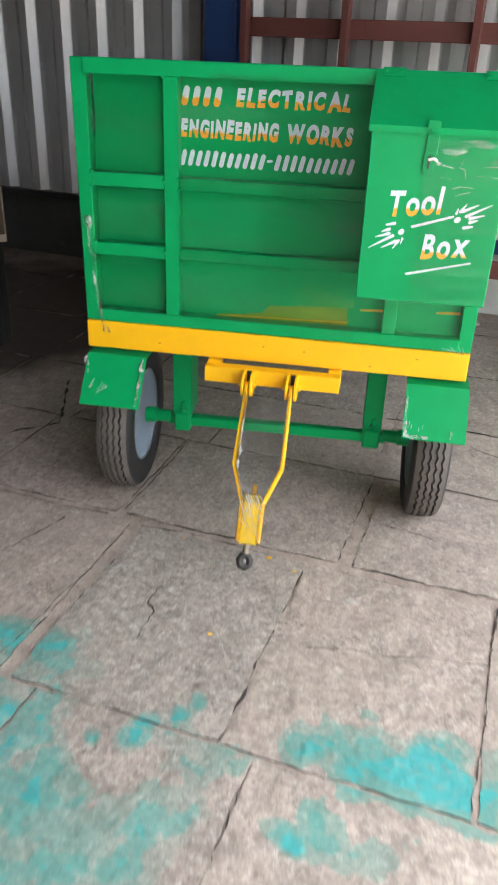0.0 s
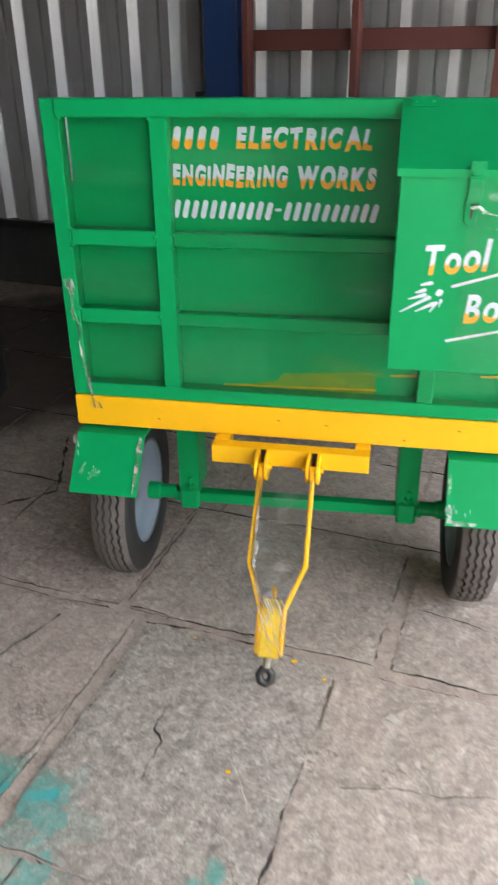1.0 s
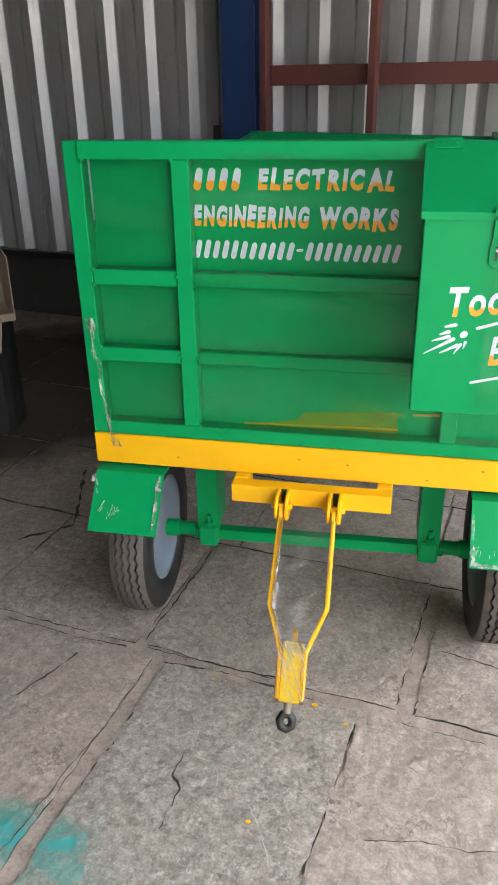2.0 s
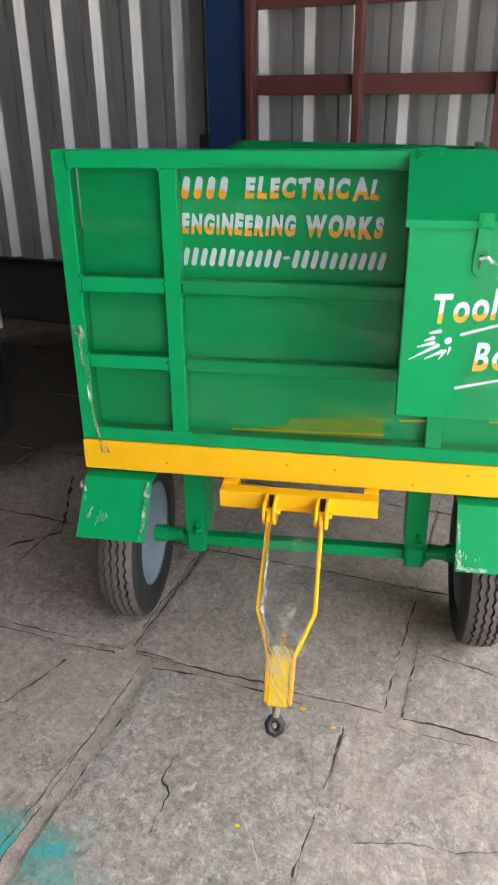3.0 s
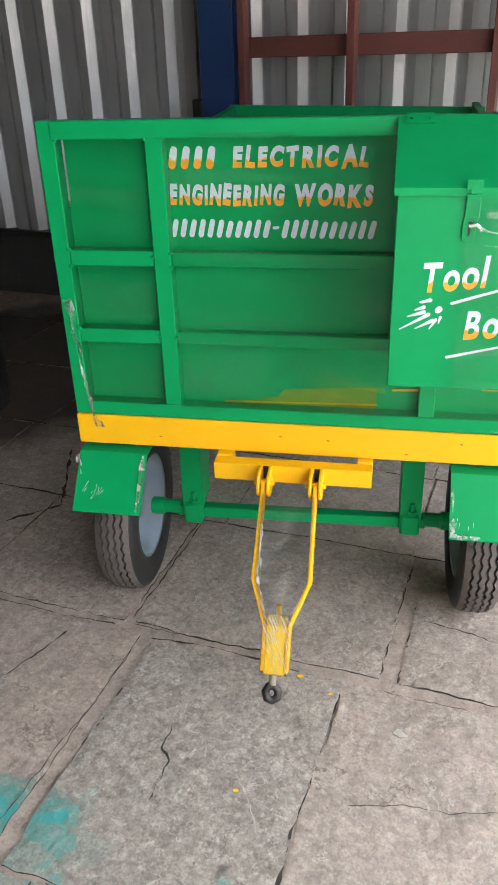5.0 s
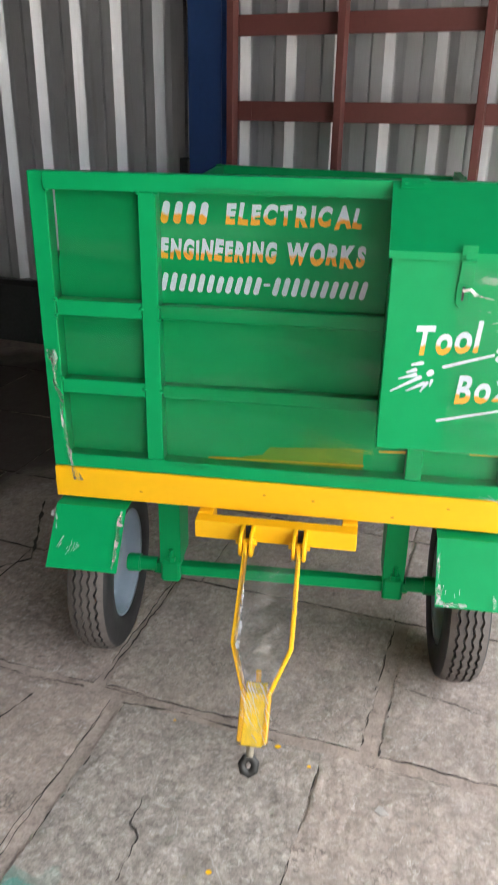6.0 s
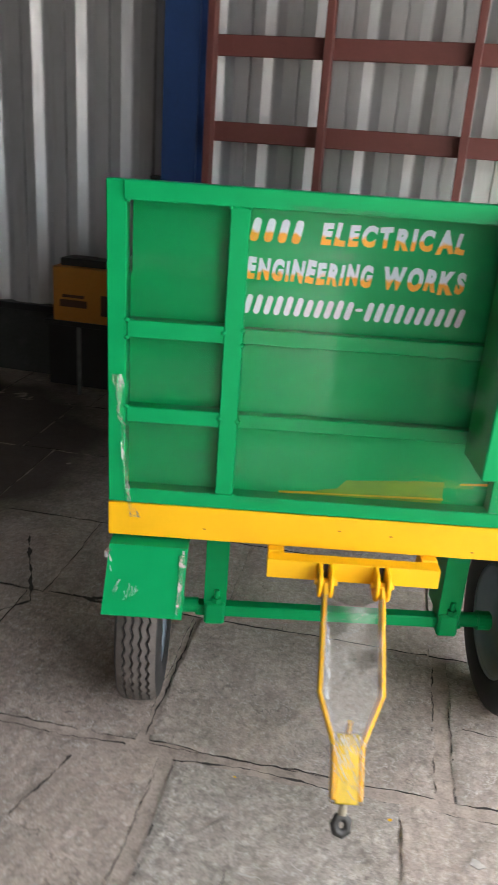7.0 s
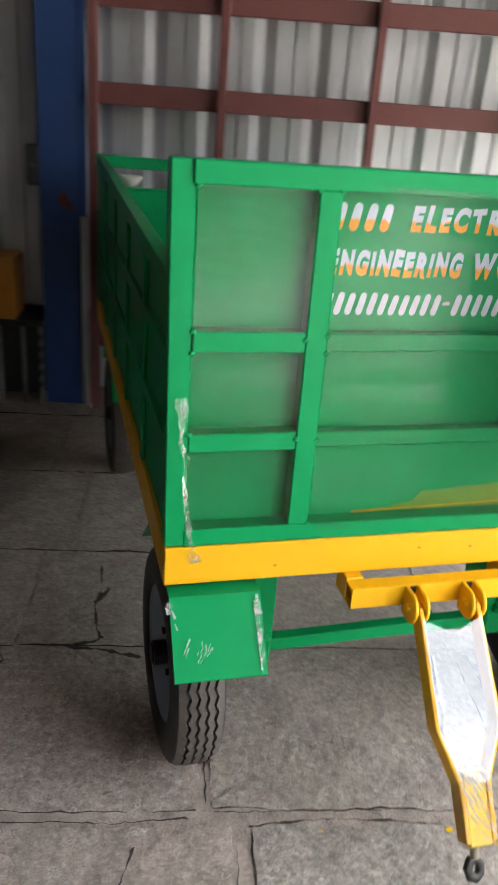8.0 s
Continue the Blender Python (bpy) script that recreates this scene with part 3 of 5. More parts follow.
def wheel(x, y, turn):
    """A ribbed road tyre with zigzag grooves on a pale grey rim."""
    rad = RADIUS
    prof = [(-0.052, 0.185), (-0.068, 0.205), (-0.072, 0.238), (-0.0705, 0.264), (-0.066, 0.286), (-0.059, 0.299)]
    zig = [False] * len(prof)
    for g in (-0.036, -0.012, 0.012, 0.036):
        for dx, dr in ((-0.0042, 0), (-0.0026, -0.012), (0.0026, -0.012), (0.0042, 0)):
            prof.append((g + dx, rad - 2.6 * g * g + dr))
            zig.append(True)
    prof += [(-a, r) for a, r in prof[5::-1]]
    zig += [False] * 6
    wave = (0, 0.0038, 0, -0.0038)
    bm = lathe(prof, 176, lambda i, k: wave[i % 4] if zig[k] else 0, closed=True)
    w = part("wheel", bm, RUBBER, trailer, "black rubber tyre with zigzag ribbed tread")
    me = w.data
    me.materials.append(RUBBER_SIDE)
    # black for the groove faces: the shade in the tread is in the colour
    me.materials.append(DARK)
    for p in me.polygons:
        r = math.hypot(p.center.y, p.center.z)
        p.material_index = 1 if r < 0.295 and abs(p.center.x) > 0.05 else 2 if abs(p.center.x) < 0.045 and r < 0.3055 - 2.6 * p.center.x ** 2 else 0
        p.use_smooth = r < 0.299 and abs(p.center.x) > 0.05
    # the rim: a dished disc inside a rolled barrel
    rim = [(-0.056, 0.185), (-0.06, 0.194), (-0.052, 0.181), (-0.04, 0.171), (-0.01, 0.163), (0.01, 0.155), (0.016, 0.12), (0.024, 0.085), (0.03, 0.06), (0.03, 0.0)]
    r1 = part("rim", lathe(rim, 48), RIM, w, "pale grey painted steel rim", smooth=True)
    rim2 = [(0.056, 0.185), (0.06, 0.194), (0.052, 0.181), (0.04, 0.171), (0.02, 0.161), (0.014, 0.155), (0.02, 0.12), (0.028, 0.085), (0.034, 0.06), (0.034, 0.0)]
    part("rim", lathe(rim2, 48), RIM, w, "pale grey painted steel rim", smooth=True)
    bm = rod((0.03, 0, 0), (0.085, 0, 0), 0.036, 16, bevel=0.006)
    for k in range(5):
        a = 2 * math.pi * k / 5
        rod((0.03, 0.062 * math.cos(a), 0.062 * math.sin(a)), (0.045, 0.062 * math.cos(a), 0.062 * math.sin(a)), 0.011, 6, bm)
    part("hub", bm, STEEL, w)
    side = -1 if x < 0 else 1
    w.matrix_local = pose(0, y, 0, 0, 0, turn) @ pose(x, 0, RADIUS, 0, 0, 0 if side > 0 else 180)
    return w


for y, turn in zip(AXLES, STEER):
    for x in (-0.612, 0.618):
        wheel(x, y, turn)

# mudguards: bent sheet, flat under the bed and sloping down before and behind the wheel
for y in (0.18, 2.1):
    for s in (-1, 1):
        a, b = (-0.69, -0.462) if s < 0 else (0.496, 0.715)
        line = [(y - 0.342, 0.511), (y - 0.216, 0.664), (y + 0.17, 0.668), (y + 0.35, 0.515)]
        bm = bmesh.new()
        up = []
        for x in (a, b):
            for off in (0.0, 0.004):
                up.append([bm.verts.new((x, p, q + off)) for p, q in line])
        for k in range(3):
            bm.faces.new((up[0][k], up[0][k + 1], up[2][k + 1], up[2][k]))
            bm.faces.new((up[1][k], up[3][k], up[3][k + 1], up[1][k + 1]))
            bm.faces.new((up[0][k], up[1][k], up[1][k + 1], up[0][k + 1]))
            bm.faces.new((up[2][k], up[2][k + 1], up[3][k + 1], up[3][k]))
        for k in (0, 3):
            bm.faces.new((up[0][k], up[2][k], up[3][k], up[1][k]))
        guard = part("mudguard", bm, GREEN, trailer)
        for x in (s * 0.52, s * 0.66):
            part("stay", box(x - 0.012, x + 0.012, y - 0.1, y - 0.07, 0.66, 0.684), GREEN, guard)

# drawbar bracket under the front beam
bm = box(-0.232, 0.26, -0.075, -0.068, 0.618, 0.676, 0.001)
box(-0.232, 0.26, -0.068, -0.03, 0.669, 0.676, 0.0, bm)
box(-0.232, 0.26, -0.068, -0.03, 0.618, 0.625, 0.0, bm)
bracket = part("drawbar_bracket", bm, YELLOW, trailer, "yellow steel channel bracket for the drawbar")
for a, b in ((-0.232, -0.185), (0.213, 0.26)):
    part("bracket_arm", box(a, b, -0.03, 0.04, 0.616, 0.682, 0.003), YELLOW, bracket)

# the drawbar: two flat-bar arms that close to a block with a towing eye
PIVOT, BEND, JOIN, TIP = (-0.112, 0.632), (-0.298, 0.408), (-0.372, 0.3), (-0.447, 0.19)
for x, xb, xj, xt in ((-0.066, -0.071, -0.027, -0.025), (0.093, 0.097, 0.046, 0.045)):
    pts = [(x, *PIVOT), (xb, *BEND), (xj, *JOIN), (xt, *TIP)]
    bm = bmesh.new()
    rows = []
    nrm = Vector((0, -0.79, 0.61)) * 0.024
    for p in pts:
        p = Vector(p)
        rows.append([bm.verts.new(p + Vector((dx, 0, 0)) + nrm * k) for dx, k in ((-0.006, -1), (0.006, -1), (0.006, 1), (-0.006, 1))])
    for i in range(3):
        for k in range(4):
            l = (k + 1) % 4
            bm.faces.new((rows[i][k], rows[i][l], rows[i + 1][l], rows[i + 1][k]))
    bm.faces.new(rows[0])
    bm.faces.new(rows[-1][::-1])
    bmesh.ops.recalc_face_normals(bm, faces=bm.faces)
    bmesh.ops.bevel(bm, geom=bm.edges[:], offset=0.002, segments=1, affect="EDGES")
    part("drawbar_arm", bm, YELLOW, trailer, "bent yellow flat-bar arm")
    # two clevis lugs with a rounded nose and a pin
    for dx in (-0.0155, 0.0155):
        ring = [(x + dx - 0.006, -0.112 + 0.034 * math.cos(a), 0.632 + 0.042 * math.sin(a)) for a in [math.pi * (0.5 + k / 8) for k in range(9)]]
        outline = ring + [(x + dx - 0.006, -0.07, 0.596), (x + dx - 0.006, -0.07, 0.676)]
        lug = part("clevis_lug", prism(outline, (0.011, 0, 0), bevel=0.003), YELLOW, bracket)
    # the shade in the gap between the lugs, put in as a black strip
    part("clevis_gap_shade", box(x - 0.008, x + 0.008, -0.0765, -0.0745, 0.63, 0.674), DARK, bracket, "black strip for the shade in the gap between the lugs")
    part("clevis_pin", rod((x - 0.032, -0.112, 0.637), (x + 0.032, -0.112, 0.637), 0.009, 12), YELLOW, bracket)
bm = prism([(-0.02, -0.371, 0.337), (0.04, -0.371, 0.337), (0.04, -0.468, 0.195), (-0.02, -0.468, 0.195)], (0, 0.025, -0.018), bevel=0.003)
block = part("drawbar_block", bm, GLARE_YELLOW, trailer, "yellow block at the end of the drawbar")
part("spigot", rod((0.012, -0.352, 0.325), (0.012, -0.352, 0.362), 0.008, 12), YELLOW, block)
bm = rod((0.006, -0.437, 0.185), (0.005, -0.458, 0.148), 0.011, 12)
rod((0.006, -0.441, 0.178), (0.006, -0.446, 0.168), 0.014, 6, bm)
part("threaded_shank", bm, material("dusty_shank", (0.3, 0.26, 0.19), 0.6, metal=0.4, var=0.3, scale=60, fine=200, bump=0.3), block, "dusty threaded steel shank")
bm = bmesh.new()
R, r = 0.0195, 0.0135
rr = []
for i in range(7):
    a = 2 * math.pi * (i + 0.25) / 7
    ring = []
    for k in range(8):
        b = 2 * math.pi * k / 8
        ring.append(bm.verts.new(((R + r * math.cos(b)) * math.cos(a), 0.75 * r * math.sin(b), (R * 1.15 + r * math.cos(b)) * math.sin(a))))
    rr.append(ring)
for i in range(7):
    for k in range(8):
        bm.faces.new((rr[i][k], rr[(i + 1) % 7][k], rr[(i + 1) % 7][(k + 1) % 8], rr[i][(k + 1) % 8]))
bmesh.ops.bevel(bm, geom=bm.edges[:], offset=0.002, segments=1, affect="EDGES")
eye = part("towing_eye", bm, STEEL, block, "dark forged steel towing eye")
eye.matrix_local = pose(0.004, -0.466, 0.122, -30, 0, 12)

# the tool box on the front
LEFT, RIGHT = 0.288, 0.69
side = [(0.0, 1.008), (-0.186, 1.008), (-0.216, 1.522), (0.0, 1.652)]
bm = prism([(LEFT, y, z) for y, z in side], (RIGHT - LEFT, 0, 0), bevel=0.003)
toolbox = part("tool_box", bm, GREEN, trailer, "green sheet-steel tool box with a hinged sloping lid")
lid = [(0.0, 1.668), (-0.228, 1.53), (-0.228, 1.512), (-0.223, 1.512), (-0.223, 1.525), (0.0, 1.66)]
part("lid", prism([(LEFT - 0.008, y, z) for y, z in lid], (RIGHT - LEFT + 0.016, 0, 0)), GREEN, toolbox)
for x in (0.335, 0.64):
    bm = box(x - 0.035, x + 0.035, -0.004, 0.008, 1.664, 1.674, 0.001)
    rod((x - 0.035, 0.0, 1.671), (x + 0.035, 0.0, 1.671), 0.004, 10, bm)
    h = part("hinge", bm, GREEN, toolbox)
    h2 = part("hinge_leaf", prism([(x - 0.035, -0.002, 1.6705), (x + 0.035, -0.002, 1.6705), (x + 0.035, -0.032, 1.6525), (x - 0.035, -0.032, 1.6525)], (0, -0.001, 0.0025)), GREEN, toolbox)
    for dx in (-0.022, 0.022):
        part("screw", rod((x + dx, -0.017, 1.66), (x + dx, -0.0195, 1.667), 0.005, 8), GREEN, h2)


def front(x, z, off=0.0):
    """A point on the tool box's front face."""
    return Vector((x, -0.186 - 0.03 * (z - 1.008) / 0.514 - off, z))


bm = prism([front(0.449, 1.512, 0.006), front(0.481, 1.512, 0.006), front(0.481, 1.462, 0.004), front(0.447, 1.459, 0.004)], (0, -0.004, 0), bevel=0.001)
prism([front(x, z, 0.003) for x, z in ((0.4475, 1.464), (0.481, 1.464), (0.477, 1.45), (0.474, 1.405), (0.47, 1.399), (0.453, 1.399), (0.451, 1.405), (0.4445, 1.408), (0.4445, 1.452))], (0, -0.0035, 0), bm, 0.001)
hasp = part("hasp", bm, GREEN, toolbox, "green painted hasp")
part("slot", prism([front(0.4585, 1.452, 0.0068), front(0.4645, 1.452, 0.0068), front(0.463, 1.417, 0.0068), front(0.4575, 1.417, 0.0068)], (0, -0.0006, 0)), DARK, hasp, "dark slot in the hasp")
part("hasp_plate", prism([front(0.4455, 1.55, 0.019), front(0.481, 1.55, 0.019), front(0.481, 1.527, 0.019), (front(0.473, 1.527, 0.019)), front(0.473, 1.518, 0.019), front(0.455, 1.518, 0.019), front(0.455, 1.527, 0.019), front(0.4455, 1.527, 0.019)], (0, -0.003, 0), bevel=0.0008), GREEN, hasp)
part("hinge_pin", rod(front(0.448, 1.514, 0.012), front(0.482, 1.514, 0.012), 0.004, 10), GREEN, hasp)
for x, z in ((0.452, 1.543), (0.4735, 1.543), (0.463, 1.533)):
    part("rivet", rod(front(x, z, 0.02), front(x, z, 0.0245), 0.0042, 8), GREEN, hasp)
bm = rod(front(0.461, 1.444, 0.004), front(0.461, 1.444, 0.02), 0.0035, 8)
rod(front(0.461, 1.444, 0.02), front(0.474, 1.448, 0.02), 0.004, 8, bm)
rod(front(0.474, 1.448, 0.02), front(0.484, 1.44, 0.018), 0.004, 8, bm)
part("staple", bm, SHINY, hasp, "bare bright staple with torn film")

# ---- lettering and brush marks ----
def lettering(text, x0, z0, width, height, mat, y_at, slant=0.12, rise=0.0, bold=0.062, seed=1):
    """A brushed word: every letter a little askew."""
    rr = random.Random(seed)
    verts, faces = [], []
    pen = 0.0
    for ch in text:
        cu = bpy.data.curves.new("letter", "FONT")
        cu.body, cu.size, cu.offset, cu.extrude, cu.shear = ch, 1.0, bold, 0.004, slant
        cu.resolution_u = 4
        ob = bpy.data.objects.new("letter", cu)
        scene.collection.objects.link(ob)
        me = bpy.data.meshes.new_from_object(ob.evaluated_get(bpy.context.evaluated_depsgraph_get()))
        bpy.data.objects.remove(ob)
        co = np.array([v.co for v in me.vertices])
        lo, hi = co.min(0), co.max(0)
        turn, grow, lift = rr.uniform(-0.09, 0.09), rr.uniform(0.94, 1.08), rr.uniform(-0.03, 0.03)
        mid = (lo + hi) / 2
        base = len(verts)
        for p in co:
            x, y = (p[0] - mid[0]) * grow, (p[1] - mid[1]) * grow
            x += 0.02 * math.sin(7 * p[1] + seed) * (ch not in "Oo")
            verts.append((pen + (mid[0] - lo[0]) + x * math.cos(turn) - y * math.sin(turn), mid[1] + lift + x * math.sin(turn) + y * math.cos(turn), p[2] > 0))
        faces += [[base + k for k in p.vertices] for p in me.polygons]
        pen += hi[0] - lo[0] + 0.1
        bpy.data.meshes.remove(me)
        bpy.data.curves.remove(cu)
    a = np.array(verts)
    lo, hi = a.min(0), a.max(0)
    out = []
    for x, y, front_face in verts:
        q = (x - lo[0]) / (hi[0] - lo[0])
        px, pz = x0 + q * width, z0 + (y - lo[1]) / (hi[1] - lo[1]) * height + q * rise
        out.append(y_at(px, pz, 0.0006 + 0.0006 * front_face))
    me = bpy.data.meshes.new("lettering")
    me.from_pydata(out, [], faces)
    me.materials.append(mat)
    return tagged(new("lettering", me), "white and orange brush lettering")


def sheet_at(x, z, off):
    return Vector((x, 0.045 - off, z))


def strokes(name, lines, mat, parent, y_at, label=""):
    """Brush strokes: tapered flat bars from (x, z) to (x, z) with two widths."""
    for xa, za, xb, zb, wa, wb in lines:
        bm = bmesh.new()
        d = Vector((xb - xa, zb - za))
        n = Vector((-d.y, d.x)).normalized()
        d.normalize()
        ring = []
        for cx, cz, w, s in ((xa, za, wa, -1), (xb, zb, wb, 1)):
            for k in range(5):
                a = -math.pi / 2 + math.pi * k / 4
                p = Vector((cx, cz)) + d * (s * math.cos(a) * w) + n * (s * math.sin(a) * w)
                ring.append((p.x, p.y))
        f = [bm.verts.new(y_at(px, pz, 0.0012)) for px, pz in ring]
        bm.faces.new(f)
        part(name, bm, mat, parent, label)


LINE_1, LINE_2 = two_tone("line_one_paint", 1.56), two_tone("line_two_paint", 1.46)
for text, x, z, w, h, m in (("ELECTRICAL", -0.162, 1.534, 0.37, 0.064, LINE_1), ("ENGINEERING", -0.348, 1.434, 0.33, 0.066, LINE_2), ("WORKS", 0.01, 1.432, 0.214, 0.066, LINE_2)):
    lettering(text, x, z, w, h, m, sheet_at, seed=len(text)).parent = trailer
strokes("painted_name_bar", [(-0.334 + k * 0.036, 1.546, -0.326 + k * 0.036, 1.586, 0.011, 0.010) for k in range(4)], LINE_1, trailer, sheet_at, "white and orange brush-painted bar")
bars = []
rnd = random.Random(4)
for k in range(22):
    x = -0.34 + k * 0.0268
    if k == 11:
        bars.append((x - 0.004, 1.377, x + 0.008, 1.378, 0.004, 0.004))
    else:
        bars.append((x - 0.002, 1.356, x + 0.007, 1.394 - 0.006 * rnd.random(), 0.008, 0.0075))
strokes("painted_number_bar", bars, WHITE_PAINT, trailer, sheet_at, "white brush-painted bar")

TOOL, BOX = two_tone("tool_paint", 1.302), two_tone("box_paint", 1.172)
for text, x, z, w, h, m in (("Tool", 0.362, 1.268, 0.158, 0.082, TOOL), ("Box", 0.474, 1.143, 0.142, 0.082, BOX)):
    lettering(text, x, z, w, h, m, front, 0.05, 0.02, 0.03, 3).parent = toolbox
strokes("underline", [(0.438, 1.246, 0.554, 1.284, 0.004, 0.0032)], WHITE_PAINT, toolbox, front, "white brush line")
strokes("underline", [(0.438, 1.099, 0.626, 1.147, 0.0038, 0.0024)], WHITE_PAINT, toolbox, front, "white brush line")
LEAF = [(0.0, 0.0, 0.07, 0.042, 0.0012, 0.0052), (0.039, 0.003, 0.081, 0.026, 0.0014, 0.005), (0.018, 0.035, 0.058, 0.048, 0.0014, 0.0055), (0.036, 0.053, 0.057, 0.061, 0.002, 0.0052), (0.048, 0.074, 0.072, 0.08, 0.003, 0.005),
        (0.074, 0.003, 0.089, 0.028, 0.0012, 0.0045), (0.096, 0.018, 0.1, 0.035, 0.001, 0.004), (0.092, 0.053, 0.096, 0.057, 0.0075, 0.008)]
strokes("brush_stroke", [(0.313 + a, 1.173 + b, 0.313 + c, 1.173 + d, e, f) for a, b, c, d, e, f in LEAF], WHITE_PAINT, toolbox, front, "white brush stroke")
strokes("brush_stroke", [(0.662 - a, 1.325 - b * 0.9, 0.662 - c, 1.325 - d * 0.9, e, f) for a, b, c, d, e, f in LEAF], WHITE_PAINT, toolbox, front, "white brush stroke")

# yellow patch and smears on the foot of the front sheet
OLIVE = material("yellow_green_patch", (0.12, 0.26, 0.012), 0.4, var=0.3, scale=5, fine=30, bump=0.05, stretch=(1, 1, 4))
top = [(0.26, 0.901), (0.12, 0.893), (-0.02, 0.884), (-0.045, 0.858), (-0.13, 0.841), (-0.21, 0.836)]
edge = []
for (xa, za), (xb, zb) in zip(top, top[1:]):
    for k in range(5):
        x, z = xa + (xb - xa) * k / 5, za + (zb - za) * k / 5
        edge.append((x, 0.0445, z + 0.003 * noise.noise((x * 40, z * 40, 1.5))))
part("yellow_patch", prism([(-0.21, 0.0445, 0.83), (0.26, 0.0445, 0.83)] + edge, (0, -0.0006, 0)), OLIVE, trailer, "thin yellow-green patch on the green sheet")
DAB = material("yellow_dab", (0.5, 0.34, 0.008), 0.4, var=0.25, scale=9, fine=40, bump=0.05)
for xa, za, xb, zb, ha, hb in ((-0.21, 0.834, -0.12, 0.838, 0.004, 0.003), (-0.12, 0.837, 0.26, 0.846, 0.0022, 0.0035), (0.307, 0.897, 0.383, 0.901, 0.003, 0.004), (0.569, 0.91, 0.644, 0.914, 0.003, 0.005)):
    strokes("yellow_dab", [(xa, za, xb, zb, ha, hb)], DAB, trailer, lambda x, z, off: Vector((x, 0.043, z)), "yellow smear on the green sheet")


# ---- clear film wrapped round the front ----
def film_sheet(name, corner, across, up, nx, nz, sag, mat, label, parent, crinkles=()):
    """A taut sheet of film; crinkles are bands: height, half-width, where they start across, depth."""
    bm = bmesh.new()
    grid = []
    c, a, u = Vector(corner), Vector(across), Vector(up)
    for j in range(nz + 1):
        row = []
        for i in range(nx + 1):
            s, t = i / nx, j / nz
            p = c + a * s + u * t
            edge = min(1, 8 * min(s, 1 - s))
            dip = 0.5 * noise.noise((s * 1.6, t * 3.0, 3.1)) + 0.12 * noise.noise((s * 2.5, t * 16, 7.7))
            p.y += sag * dip * edge
            for mid, half, start, depth in crinkles:
                m = max(0.0, 1 - abs(t - mid - 0.05 * noise.noise((s * 3, mid, 1))) / half) * min(1.0, max(0.0, (s - start) / 0.3))
                if m > 0:
                    h = t * u.length
                    fold = 0.6 - 2.2 * abs(noise.noise((s * 1.5 + mid, h * 36 + 1.5 * s, 4.4))) + 0.3 * noise.noise((s * 4, h * 90 - 2 * s, 8.8))
                    p.y -= 1.9 * depth * m ** 0.7 * fold * edge
            row.append(bm.verts.new(p))
        grid.append(row)
    for j in range(nz):
        for i in range(nx):
            bm.faces.new((grid[j][i], grid[j][i + 1], grid[j + 1][i + 1], grid[j + 1][i]))
    ob = part(name, bm, mat, parent, label, smooth=True)
    ob.visible_shadow = False
    return ob


for z0, z1, sag, crinkles in ((0.832, 1.034, 0.004, [(0.1, 0.06, 0.2, 0.0006)]), (1.076, 1.272, 0.004, [(0.17, 0.1, 0.0, 0.0011), (0.97, 0.05, 0.0, 0.0015)]),
                              (1.316, 1.622, 0.005, [(0.86, 0.16, 0.35, 0.0022), (0.68, 0.1, 0.15, 0.0014), (0.5, 0.13, -0.3, 0.0018)])):
    film_sheet("stretch_film", (-0.65, 0.001, z0), (0.252, 0, 0), (0, 0, z1 - z0), 32, 130, sag, FILM_SIDE, "clear plastic stretch film", trailer, crinkles)


def ease(a, b, v):
    q = min(1.0, max(0.0, (v - a) / (b - a)))
    return q * q * (3 - 2 * q)


# the wide middle sheet runs out to the edge of the tool box
bm = bmesh.new()
grid = []
for j in range(131):
    z = 0.815 + 0.82 * j / 130
    lift = ease(0.84, 1.03, z) * (1 - 0.75 * ease(1.48, 1.63, z))
    row = []
    for i in range(49):
        x = -0.343 + 0.628 * i / 48
        wave = 0.6 * noise.noise((x * 2.5, z * 17, 3.1)) + 0.25 * noise.noise((x * 6, z * 48, 7.7))
        pull = ease(-0.14, 0.3, x) ** 1.5
        row.append(bm.verts.new((x, -0.003 + 0.0038 * wave * min(1, 20 * (x + 0.343)) * (1 - 0.6 * pull) - 0.186 * pull * lift, z)))
    grid.append(row)
for j in range(130):
    for i in range(48):
        bm.faces.new((grid[j][i], grid[j][i + 1], grid[j + 1][i + 1], grid[j + 1][i]))
f = part("stretch_film", bm, FILM, trailer, "clear plastic stretch film", smooth=True)
f.visible_shadow = False
film_sheet("stretch_film", (0.455, -0.2, 1.02), (0.235, 0.004, 0), (0, -0.034, 0.48), 16, 80, 0.004, FILM_DIM, "clear plastic stretch film", trailer)
film_sheet("stretch_film", (0.288, -0.005, 0.832), (0.365, 0, 0), (0, 0, 0.172), 16, 30, 0.003, FILM_DIM, "clear plastic stretch film", trailer)

